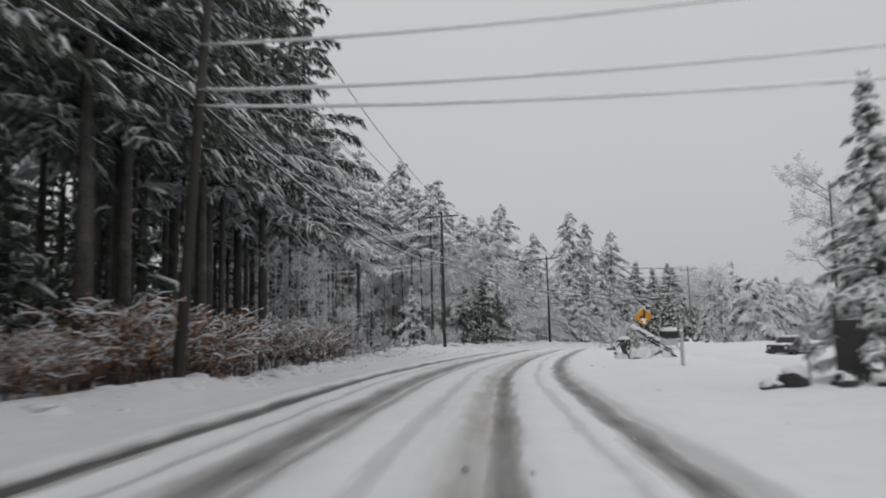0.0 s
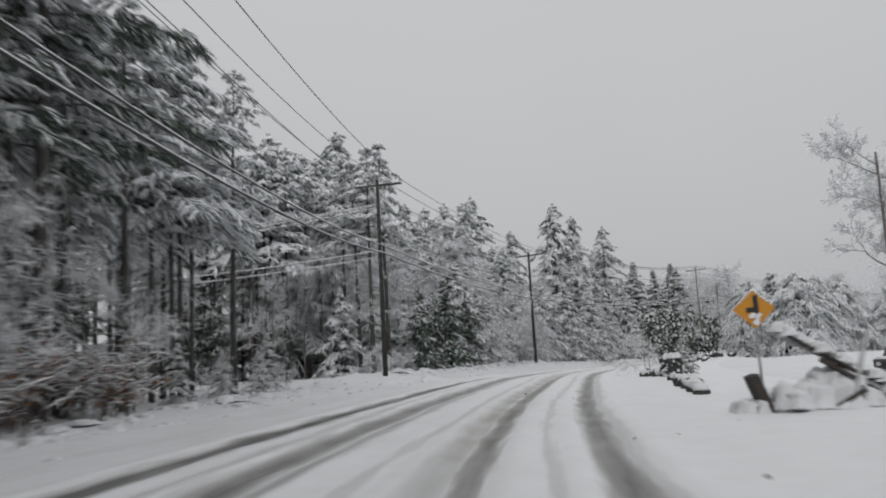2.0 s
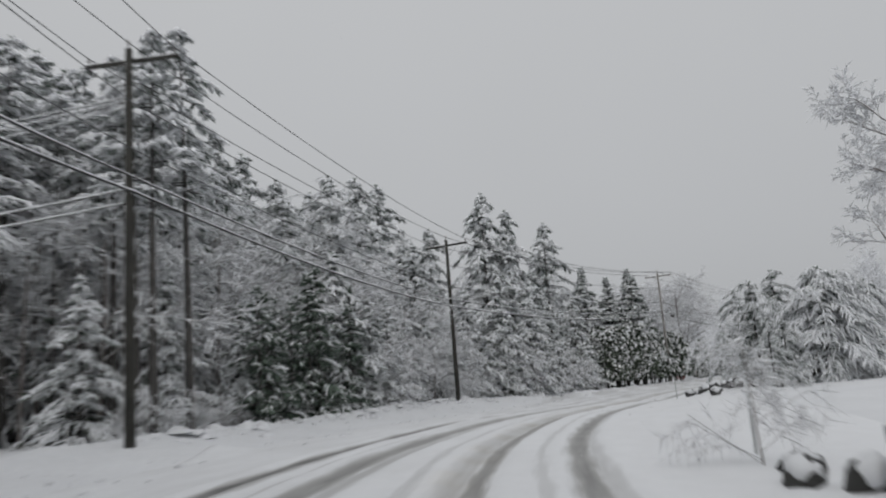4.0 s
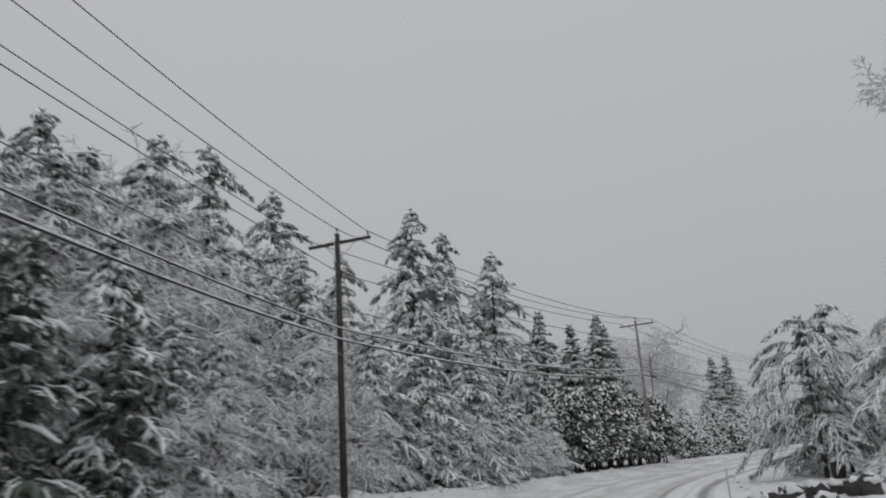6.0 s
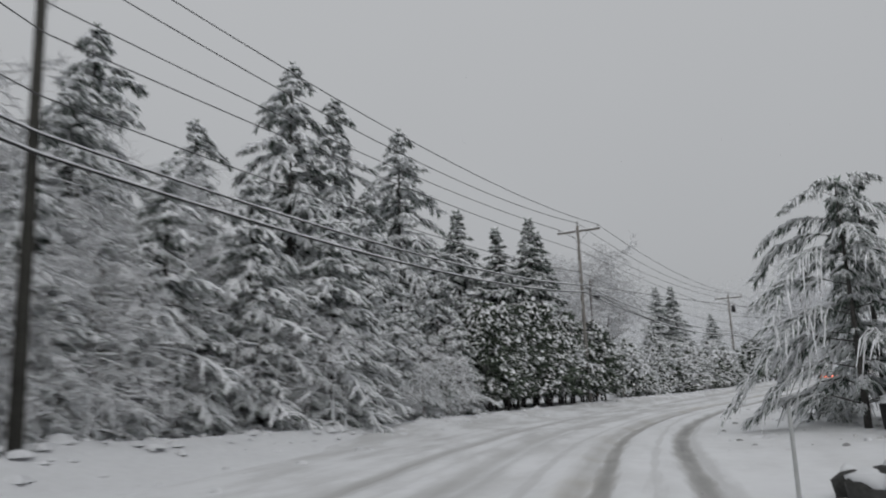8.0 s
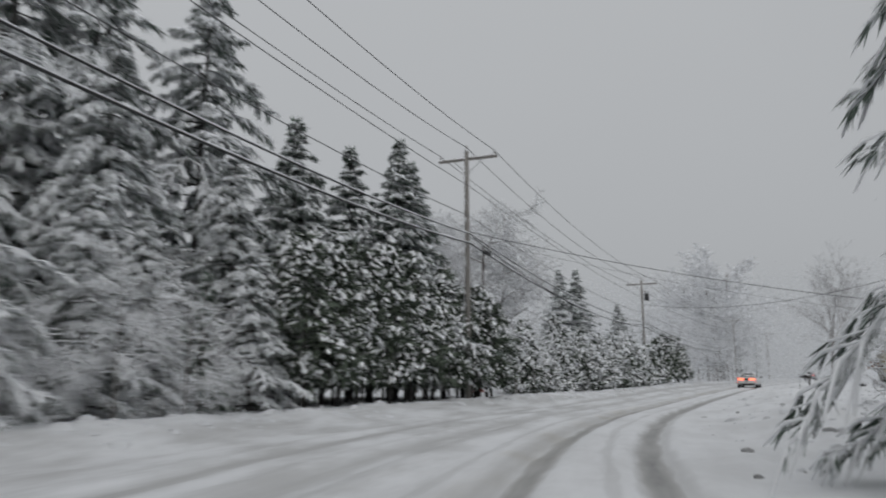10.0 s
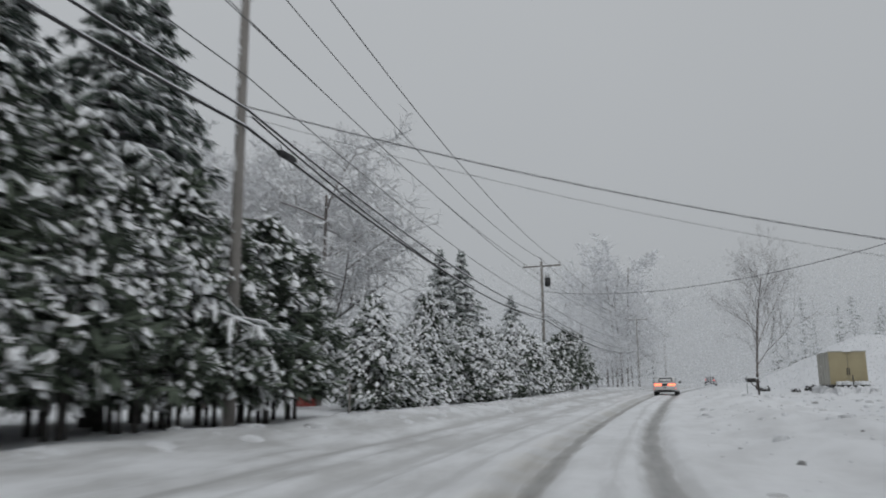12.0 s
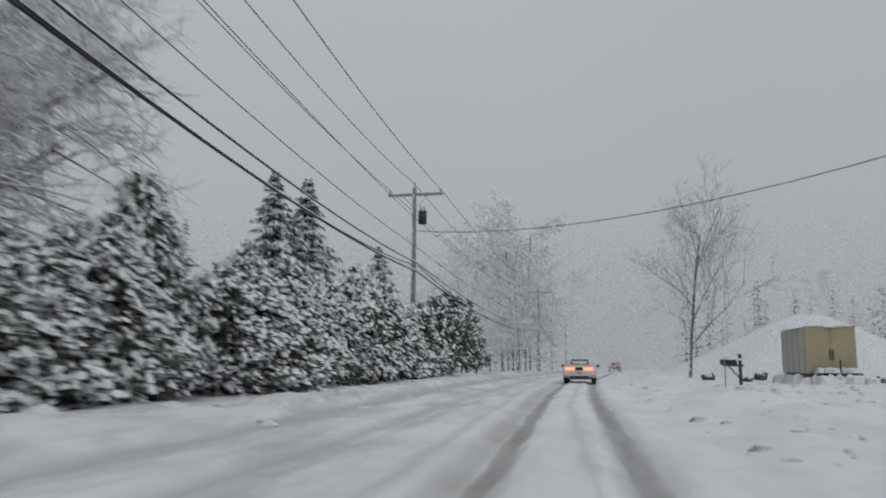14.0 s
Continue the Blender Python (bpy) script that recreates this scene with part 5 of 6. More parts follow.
def pickup(at):
    e = thing("pickup_truck", "old dark pickup truck snowed in across the yard", "pickup truck", at=at)
    part("bonnet", box(bmesh.new(), (1.72, 1.5, 0.52), (0, 1.75, 0.86), bevel=0.10, seg=3), DARKPAINT, e, smooth=True)
    part("bed", box(bmesh.new(), (1.80, 2.2, 0.56), (0, -1.55, 0.84), bevel=0.06, seg=2), DARKPAINT, e, smooth=True)
    part("sill", box(bmesh.new(), (1.70, 1.6, 0.58), (0, 0.28, 0.84), bevel=0.05, seg=2), DARKPAINT, e, smooth=True)
    bm = bmesh.new()
    low = [bm.verts.new(p) for p in ((-0.82, -0.45, 1.08), (0.82, -0.45, 1.08), (0.82, 1.15, 1.08), (-0.82, 1.15, 1.08))]
    top = [bm.verts.new(p) for p in ((-0.68, -0.36, 1.68), (0.68, -0.36, 1.68), (0.68, 0.62, 1.68), (-0.68, 0.62, 1.68))]
    bm.faces.new(top)
    bm.faces.new(low[::-1])
    for k in range(4):
        bm.faces.new((low[k], low[(k + 1) % 4], top[(k + 1) % 4], top[k]))
    bmesh.ops.bevel(bm, geom=bm.edges[:], offset=0.05, segments=2, affect="EDGES", profile=0.6)
    part("cab", bm, DARKPAINT, e, smooth=True)
    part("windscreen", poly(bmesh.new(), [(-0.66, 1.06, 1.18), (0.66, 1.06, 1.18), (0.58, 0.70, 1.60), (-0.58, 0.70, 1.60)]), GLASS, e)
    for sx in (-1, 1):
        part("side_window", poly(bmesh.new(), [(sx * 0.815, -0.3, 1.16), (sx * 0.815, 0.85, 1.16), (sx * 0.725, 0.55, 1.58), (sx * 0.725, -0.28, 1.58)]), GLASS, e)
        part("headlamp", cyl(bmesh.new(), 0.1, 0.1, (sx * 0.62, 2.46, 0.88), (sx * 0.62, 2.53, 0.88), 14), PALE, e)
    part("grille", box(bmesh.new(), (0.9, 0.04, 0.24), (0, 2.51, 0.88), bevel=0.01), BLACK, e)
    part("bumper", box(bmesh.new(), (1.78, 0.14, 0.16), (0, 2.58, 0.58), bevel=0.03, seg=2), DARKMETAL, e)
    part("tailgate", box(bmesh.new(), (1.6, 0.05, 0.46), (0, -2.67, 0.86), bevel=0.02), DARKPAINT, e)
    for x in (-0.78, 0.78):
        for y in (-1.6, 1.65):
            wheel(e, x, y, 0.38)
    sn = Soup()
    rg = random.Random(8)
    for x1, y0, y1, z, n, r, h in ((0.62, -2.45, -0.65, 1.10, 40, 0.3, 0.2), (0.55, -0.25, 0.5, 1.68, 22, 0.26, 0.13), (0.66, 1.25, 2.3, 1.11, 30, 0.28, 0.13)):
        for i in range(n):
            sn.lump(np.array((rg.uniform(-x1, x1), rg.uniform(y0, y1), z)), r, r, h * rg.uniform(0.7, 1.2), rg)
    tagged(sub("snow_load", sn.mesh("snow_load", SNOW), e), kind="stuff")
    return e


PALE = material("grey_plastic", (0.45, 0.46, 0.46), 0.5, vary=0.12)
pickup(pose(27.5, 58.5, gz(27.5, 58.5) - 0.35, 0, 0, 134))


def stake_trailer(at):
    e = thing("flatbed_trailer", "small dark flatbed trailer with pale stake sides in deep snow", "trailer", at=at)
    part("deck", box(bmesh.new(), (2.3, 3.0, 0.16), (0, 0, 0.62), bevel=0.02), WOOD, e)
    part("tailboard", box(bmesh.new(), (2.3, 0.08, 0.45), (0, -1.5, 0.5), bevel=0.015), DARKPAINT, e)
    for q in (-1.1, -0.55, 0.0, 0.55, 1.1):
        part("stake", box(bmesh.new(), (0.06, 0.05, 0.95), (q, -1.42, 1.15), bevel=0.008), PALE, e)
    for z in (1.1, 1.5):
        part("rail", box(bmesh.new(), (2.3, 0.04, 0.10), (0, -1.47, z), bevel=0.008), PALE, e)
    for x in (-0.95, 0.95):
        wheel(e, x, 0.1, 0.33, 0.2)
    s3 = Soup()
    mound(s3, random.Random(21), -1.0, 1.0, -1.3, 1.3, 0.7, 36, 0.35, 0.22)
    tagged(sub("snow_load", s3.mesh("snow_load", SNOW), e), kind="stuff")


# ---------------------------------------------------------------- yard by the start of the road
def mound(sn, rg, x0, x1, y0, y1, z, n, r=0.15, h=0.1):
    for i in range(n):
        sn.lump(np.array((rg.uniform(x0, x1), rg.uniform(y0, y1), z)), r * rg.uniform(0.7, 1.3), r * rg.uniform(0.7, 1.3), h * rg.uniform(0.7, 1.3), rg)


ORANGE = material("sign_orange", (0.62, 0.27, 0.02), 0.45, vary=0.08, scale=3, fine=50, bump=0.03)
WOOD = material("old_wood", (0.05, 0.042, 0.037), 0.9, vary=0.4, scale=3, fine=30, bump=0.6, dist=0.01)
GALV = material("sign_post_steel", (0.30, 0.31, 0.31), 0.5, metal=0.6, vary=0.2)

sx_, sy_, sz_ = 10.63, 37.63, 1.86
face = math.degrees(math.atan2(sy_ - 16.0, sx_ - 2.2)) - 90
sign = thing("road_sign", "orange-yellow diamond side-road warning sign, partly snowed over", "road sign", at=pose(sx_, sy_, gz(sx_, sy_), 0, 0, face))
hz = sz_ - gz(sx_, sy_)
bm = box(bmesh.new(), (0.66, 0.004, 0.66), (0, 0, hz), (0, 45, 0), bevel=0.0)
part("panel", bm, ORANGE, sign)
bm = box(bmesh.new(), (0.11, 0.004, 0.44), (0.05, -0.006, hz + 0.10))
part("symbol_bar", bm, BLACK, sign)
bm = box(bmesh.new(), (0.17, 0.004, 0.12), (-0.09, -0.006, hz - 0.02))
part("symbol_stub", bm, BLACK, sign)
bm = box(bmesh.new(), (0.06, 0.04, hz + 0.9), (0, 0.03, (hz + 0.9) / 2 - 0.5), bevel=0.006)
part("post", bm, GALV, sign)
sn = Soup()
rg = random.Random(4)
for i in range(16):
    q = rg.random()
    sn.lump(np.array((rg.uniform(-0.10, 0.12) * (1 - 0.5 * q), -0.012, hz - 0.14 - 0.24 * q)), 0.055, 0.018, 0.07, rg)
for i in range(12):
    q = -1 + 2 * i / 11
    sn.lump(np.array((q * 0.30, 0.0, hz + 0.46 - abs(q) * 0.30)), 0.05, 0.03, 0.04, rg)
tagged(sub("snow_patch", sn.mesh("snow_patch", SNOW_TREE), sign), kind="stuff")


def mailbox(x, y, turn, label, tube=True, wood=None):
    z = gz(x, y)
    e = thing("mailbox", label, "mailbox", at=pose(x, y, z, 0, 0, turn))
    part("post", box(bmesh.new(), (0.09, 0.09, 1.75), (0, 0, 0.45), bevel=0.008), wood or WOOD, e)
    part("arm", box(bmesh.new(), (0.75, 0.08, 0.06), (-0.25, 0, 0.92), bevel=0.006), WOOD, e)
    part("brace", cyl(bmesh.new(), 0.025, 0.025, (0, 0, 0.45), (-0.42, 0, 0.9), 8), wood or WOOD, e)
    bm = bmesh.new()
    prof = [(-0.085, 0), (0.085, 0), (0.085, 0.10)] + [(0.085 * math.cos(a), 0.10 + 0.085 * math.sin(a)) for a in np.linspace(0.3, 2.84, 7)] + [(-0.085, 0.10)]
    rows = [[bm.verts.new((xx - 0.42, px, 0.95 + pz)) for px, pz in prof] for xx in (-0.27, 0.27)]
    for i in range(len(prof)):
        j = (i + 1) % len(prof)
        bm.faces.new((rows[0][i], rows[0][j], rows[1][j], rows[1][i]))
    bm.faces.new(rows[0][::-1])
    bm.faces.new(rows[1])
    bmesh.ops.recalc_face_normals(bm, faces=bm.faces[:])
    part("box", bm, BLACK, e, "black metal letterbox")
    if tube:
        part("paper_tube", box(bmesh.new(), (0.5, 0.16, 0.18), (-0.40, 0, 0.76), bevel=0.04, seg=2), PALE, e, "pale newspaper tube")
    s2 = Soup()
    mound(s2, random.Random(2), -0.66, -0.16, -0.05, 0.05, 1.14, 10, 0.11, 0.11)
    mound(s2, random.Random(5), -0.03, 0.03, -0.03, 0.03, 1.12, 3, 0.06, 0.08)
    tagged(sub("snow_cap", s2.mesh("snow_cap", SNOW), e), kind="stuff")
    return e


mailbox(8.13, 23.7, 8, "black mailbox on a pale post, capped with snow", wood=PALE)
mailbox(73.2, 130.2, -35, "dark mailbox on a short post deep in roadside snow", tube=False)
mk = thing("marker_post", "thin grey plough marker stake", "marker stake", at=pose(72.2, 130.2, gz(72.2, 130.2)))
part("stake", cyl(bmesh.new(), 0.02, 0.02, (0, 0, -0.2), (0, 0, 1.15), 8), GALV, mk)
for x, y, h in ((12.8, 53.6, 1.1), (24.4, 83.0, 1.2), (8.0, 15.0, 1.6)):
    mk = thing("marker_post", "thin pale snow marker stake beside the road", "marker stake", "snow markers", pose(x, y, gz(x, y)))
    part("stake", cyl(bmesh.new(), 0.03, 0.025, (0, 0, -0.3), (0, 0, h), 8), PALE, mk)


def boulder(x, y, r, seed, tall=0.7, snowy=0.8, name="boulder", label="dark field stone capped with snow"):
    rg = random.Random(seed)
    z = gz(x, y)
    e = thing(name, label, "stone", "stones along the yard", pose(x, y, z, 0, 0, rg.uniform(0, 360)))
    bm = bmesh.new()
    bmesh.ops.create_icosphere(bm, subdivisions=2, radius=1.0)
    for v in bm.verts:
        n = noise.noise(v.co * 1.3 + Vector((seed * 3.1, 0, 0))) + 0.5 * noise.noise(v.co * 3.1 + Vector((0, seed * 2.3, 0)))
        v.co *= 1 + 0.55 * n
        v.co = Vector((v.co.x * r, v.co.y * r * 0.75, v.co.z * r * tall + r * 0.16))
    part("rock", bm, STONE, e, smooth=True)
    bm = bmesh.new()
    bmesh.ops.create_icosphere(bm, subdivisions=2, radius=1.0)
    for v in bm.verts:
        n = noise.noise(v.co * 1.4 + Vector((seed * 3.1 + 9, 2, 0))) + 0.5 * noise.noise(v.co * 3.4 + Vector((1, 5, seed * 1.7)))
        k = 1 + 0.36 * n
        v.co = Vector((v.co.x * r * snowy * k, v.co.y * r * 0.78 * snowy * k, max(v.co.z, -0.55) * r * 0.5 * k + r * tall * 0.72 + 0.35 * r * noise.noise(v.co * 0.9 + Vector((seed, 0, 3)))))
    part("snow_cap", bm, SNOW, e, smooth=True)
    return e


for k, (x, y, r) in enumerate(((7.05, 13.6, 0.36), (6.5, 13.4, 0.18), (7.6, 12.9, 0.27), (8.0, 12.2, 0.25), (7.35, 12.3, 0.2), (11.35, 46.1, 0.24), (11.15, 45.2, 0.2), (11.0, 44.5, 0.26), (10.8, 43.7, 0.24), (10.65, 43.1, 0.3),
                               (10.5, 42.5, 0.22), (10.4, 42.0, 0.33), (10.25, 41.4, 0.3), (10.15, 40.9, 0.34), (10.1, 36.2, 0.2), (9.75, 39.5, 0.3), (9.6, 38.8, 0.25), (12.0, 49.9, 0.33), (11.7, 50.6, 0.30), (12.3, 51.6, 0.26),
                               (24.9, 82.4, 0.34), (25.4, 81.4, 0.36), (25.3, 80.2, 0.30), (26.0, 79.0, 0.4), (26.4, 81.8, 0.30), (96.5, 132.5, 0.5), (97.5, 135.0, 0.45), (92.0, 140.5, 0.4), (95.5, 141.5, 0.55), (89.5, 141.5, 0.45), (98.0, 130.0, 0.4))):
    boulder(x, y, r, k + 1, tall=0.85, snowy=1.2 if k in (1, 3, 14) else 0.86)


rg = random.Random(31)
for k in range(14):                                 # tumbled stones round the pine and the driveway
    x, y = 24.6 + 3.4 * rg.random(), 78.2 + 5.2 * rg.random()
    boulder(x, y, rg.uniform(0.2, 0.4), 60 + k, tall=rg.uniform(0.6, 0.95), snowy=rg.uniform(0.6, 0.9))


def pillar(x, y, w, h, turn):
    e = thing("stone_pillar", "square dark stone gate pillar with a thick cap of snow", "pillar", at=pose(x, y, gz(x, y), 0, 0, turn))
    rg = random.Random(9)
    rows = 3
    for r in range(rows):
        for side in range(4):
            for k in range(2):
                q = (k - 0.5) * w * 0.52 + (0.10 if r % 2 else -0.10) * w
                bm = box(bmesh.new(), (w * rg.uniform(0.36, 0.52), w * 0.26, h / rows * rg.uniform(0.85, 1.08)), (q, -w * 0.37 + rg.uniform(-0.05, 0.04), h / rows * (r + 0.5) - 0.05), (rg.uniform(-8, 8), rg.uniform(-10, 10), rg.uniform(-12, 12)), bevel=0.05, seg=2)
                for v in bm.verts:
                    v.co += 0.05 * noise.noise_vector(v.co * 5 + Vector((r, side, k)))
                bmesh.ops.transform(bm, matrix=pose(0, 0, 0, 0, 0, 90 * side), verts=bm.verts)
                part("stone", bm, STONE, e)
    part("core", box(bmesh.new(), (w * 0.72, w * 0.72, h), (0, 0, h / 2 - 0.06)), STONE, e)
    s2 = Soup()
    mound(s2, rg, -w * 0.35, w * 0.35, -w * 0.35, w * 0.35, h - 0.02, 18, 0.2, 0.16)
    for k in range(60):
        a = rg.uniform(2.4, 4.4) if k < 34 else rg.uniform(0, 6.28)
        s2.lump(np.array((math.cos(a) * w * 0.54, math.sin(a) * w * 0.54, h * 0.95 * rg.random() ** 1.6)), rg.uniform(0.05, 0.12), 0.07, rg.uniform(0.05, 0.11), rg, a)
    tagged(sub("snow_cap", s2.mesh("snow_cap", SNOW), e), kind="stuff")


pillar(12.3, 49.2, 0.56, 0.78, 20)
stake_trailer(pose(29.8, 53.0, gz(29.8, 53.0) - 0.25, 0, 0, -30))

# broken mailbox stand and boards leaning together
wreck = thing("broken_stand", "collapsed wooden stand of dark boards under wet snow", "broken stand", at=pose(9.3, 32.6, gz(9.3, 32.6), 0, 0, -12))
for size, at, rot in (((0.16, 0.32, 0.78), (-0.85, 0.25, 0.26), (0, -20, 12)), ((0.08, 0.10, 1.5), (0.75, 0.15, 0.42), (0, -56, 5)),
                      ((1.7, 0.4, 0.05), (0.4, 0.35, 0.8), (0, 33, 0)), ((0.07, 0.09, 0.8), (0.35, -0.15, 0.14), (0, 62, 0)), ((0.4, 0.26, 0.34), (-0.45, 0.3, 0.12), (0, 8, 20))):
    part("board", box(bmesh.new(), size, at, rot, bevel=0.012), WOOD, wreck)
part("post", box(bmesh.new(), (0.06, 0.06, 1.45), (0.62, -0.1, 0.52), (0, 16, 0), bevel=0.008), PALE, wreck, "pale leaning post")
s2, rg = Soup(), random.Random(12)
for i in range(44):
    q = rg.random()
    s2.lump(np.array((-0.45 + 1.7 * q, 0.35 + rg.uniform(-0.2, 0.2), 1.38 - 1.02 * q)), 0.2, 0.17, 0.14, rg)
mound(s2, rg, -0.6, 1.0, -0.05, 0.6, 0.12, 46, 0.3, 0.34)
mound(s2, rg, 0.0, 0.7, 0.2, 0.6, 0.42, 16, 0.24, 0.24)
mound(s2, rg, -1.3, -0.5, 0.1, 0.7, 0.02, 14, 0.24, 0.2)
tagged(sub("snow_load", s2.mesh("snow_load", SNOW), wreck), kind="stuff")

# board and planter by the first spruce
board = thing("notice_board", "plain black board on posts, half hidden by a snowy spruce", "notice board", at=pose(8.0, 13.3, gz(8.0, 13.3), 0, 0, -32))
part("panel", box(bmesh.new(), (0.46, 0.05, 1.0), (0, 0, 0.68), bevel=0.01), BLACK, board)
for q in (-0.24, 0.24):
    part("post", box(bmesh.new(), (0.08, 0.08, 1.9), (q, 0.06, 0.55), bevel=0.008), WOOD, board)
bin_ = thing("rubbish_bin", "black plastic bin with a snow cap under the pine", "bin", at=pose(34.6, 91.3, gz(34.6, 91.3) - 0.15))
bm = bmesh.new()
cyl(bm, 0.24, 0.31, (0, 0, -0.05), (0, 0, 0.8), 18)
part("bin_body", bm, BLACK, bin_, smooth=True)
part("lid", cyl(bmesh.new(), 0.33, 0.2, (0, 0, 0.8), (0, 0, 0.9), 18), BLACK, bin_)
s2 = Soup()
mound(s2, random.Random(6), -0.15, 0.15, -0.15, 0.15, 0.88, 8, 0.2, 0.16)
tagged(sub("snow_cap", s2.mesh("snow_cap", SNOW), bin_), kind="stuff")
shed = thing("cart", "low dark utility cart with snow on its deck under the pines", "utility cart", at=pose(37.0, 90.4, gz(37.0, 90.4), 0, 0, 55))
part("deck", box(bmesh.new(), (2.4, 1.3, 0.12), (0, 0, 0.5), bevel=0.015), WOOD, shed)
for q in (-0.65, 0.65):
    part("side_board", box(bmesh.new(), (2.4, 0.05, 0.4), (0, q, 0.75), bevel=0.01), WOOD, shed)
for q in (-1.2, 1.2):
    part("end_board", box(bmesh.new(), (0.05, 1.25, 0.4), (q, 0, 0.75), bevel=0.01), WOOD, shed)
for x in (-0.72, 0.72):
    wheel(shed, x, 0.0, 0.3, 0.18)
s2 = Soup()
mound(s2, random.Random(7), -1.05, 1.05, -0.5, 0.5, 0.85, 40, 0.3, 0.22)
tagged(sub("snow_load", s2.mesh("snow_load", SNOW), shed), kind="stuff")

# ---------------------------------------------------------------- far end: cargo trailer, fence, driveway
TAN = material("weathered_tan_panels", (0.36, 0.31, 0.19), 0.6, vary=0.14, scale=1.5, fine=25, bump=0.15)
GREYP = material("dull_grey_panels", (0.36, 0.35, 0.31), 0.6, vary=0.14, scale=1.5, fine=25, bump=0.15)
tr = thing("cargo_trailer", "tan box trailer parked on the snow with its drawbar forward", "trailer", at=pose(89.4, 134.9, gz(89.4, 134.9) - 0.1, 0, 0, -47.7))
part("box", box(bmesh.new(), (2.45, 4.2, 2.35), (0, 0, 1.75), bevel=0.03), GREYP, tr)
for q in (-0.61, 0.61):
    dr = part("front_panel", box(bmesh.new(), (1.19, 0.03, 2.25), (q, -2.113, 1.75), bevel=0.008), TAN, tr, "tan front panel")
    part("latch", box(bmesh.new(), (0.05, 0.05, 0.5), (q * 0.12, -2.15, 1.5), bevel=0.008), DARKMETAL, dr)
for q in range(5):
    part("rib", box(bmesh.new(), (0.03, 0.05, 2.3), (-1.24, -1.9 + q * 0.95, 1.75), bevel=0.005), GREYP, tr)
part("top_rail", box(bmesh.new(), (2.5, 0.06, 0.08), (0, -2.12, 2.92), bevel=0.01), GREYP, tr)
part("chassis", box(bmesh.new(), (2.2, 4.6, 0.16), (0, 0, 0.48), bevel=0.02), DARKMETAL, tr)
for q in (-0.5, 0.5):
    part("drawbar", cyl(bmesh.new(), 0.05, 0.05, (q * 1.6, -2.2, 0.48), (0, -3.7, 0.48), 8), DARKMETAL, tr)
part("jack", cyl(bmesh.new(), 0.04, 0.04, (0, -3.3, 0.0), (0, -3.3, 1.25), 10), DARKMETAL, tr)
part("toolbox", box(bmesh.new(), (1.0, 0.5, 0.4), (0.7, -2.6, 0.6), bevel=0.02), GREYP, tr)
for x in (-1.05, 1.05):
    for y in (0.1, 0.95):
        wheel(tr, x, y, 0.36)
s2 = Soup()
mound(s2, random.Random(17), -1.1, 1.1, -2.1, 2.1, 2.9, 70, 0.35, 0.1)
mound(s2, random.Random(18), -0.9, 1.1, -3.4, -2.35, 0.62, 26, 0.22, 0.2)
mound(s2, random.Random(19), -1.5, 1.5, -2.6, 2.3, 0.05, 90, 0.5, 0.42)
mound(s2, random.Random(20), -1.0, 1.4, -3.9, -2.4, 0.05, 30, 0.4, 0.4)
tagged(sub("snow_load", s2.mesh("snow_load", SNOW), tr), kind="stuff")

fence = thing("rail_fence", "snow-laden split-rail fence below the hedge", "fence", at=pose(74.4, 148.2, gz(74.4, 148.2), 0, 0, 38))
for k in range(3):
    part("post", box(bmesh.new(), (0.14, 0.14, 1.3), (k * 1.9 - 1.9, 0, 0.4), bevel=0.015), WOOD, fence)
for z in (0.35, 0.75):
    for k in range(2):
        rl_ = part("rail", box(bmesh.new(), (1.95, 0.07, 0.12), (k * 1.9 - 0.95, 0.0, z), (0, random.Random(k + z).uniform(-2, 2), 0), bevel=0.015), WOOD, fence)
        s2 = Soup()
        mound(s2, random.Random(int(z * 10) + k), k * 1.9 - 1.85, k * 1.9 - 0.05, -0.02, 0.02, z + 0.06, 14, 0.12, 0.09)
        tagged(sub("snow_cap", s2.mesh("snow_cap", SNOW), rl_), kind="stuff")

skip = thing("yard_bin", "small rust-red metal bin at the driveway mouth", "metal bin", at=pose(47.6, 134.5, gz(47.6, 134.5), 0, 0, 20) @ Matrix.Scale(0.68, 4))
part("tub", box(bmesh.new(), (1.1, 0.7, 0.65), (0, 0, 0.42), bevel=0.04, seg=2), REDPAINT, skip)
part("rim", box(bmesh.new(), (1.18, 0.78, 0.06), (0, 0, 0.76), bevel=0.015), REDPAINT, skip)
s2 = Soup()
mound(s2, random.Random(27), -0.4, 0.4, -0.2, 0.2, 0.78, 12, 0.25, 0.14)
tagged(sub("snow_cap", s2.mesh("snow_cap", SNOW), skip), kind="stuff")
mk = thing("marker_post", "grey wooden driveway stake", "marker stake", at=pose(45.6, 125.6, gz(45.6, 125.6)))
part("stake", box(bmesh.new(), (0.07, 0.05, 1.2), (0, 0, 0.4), bevel=0.006), POLE_GREY, mk)

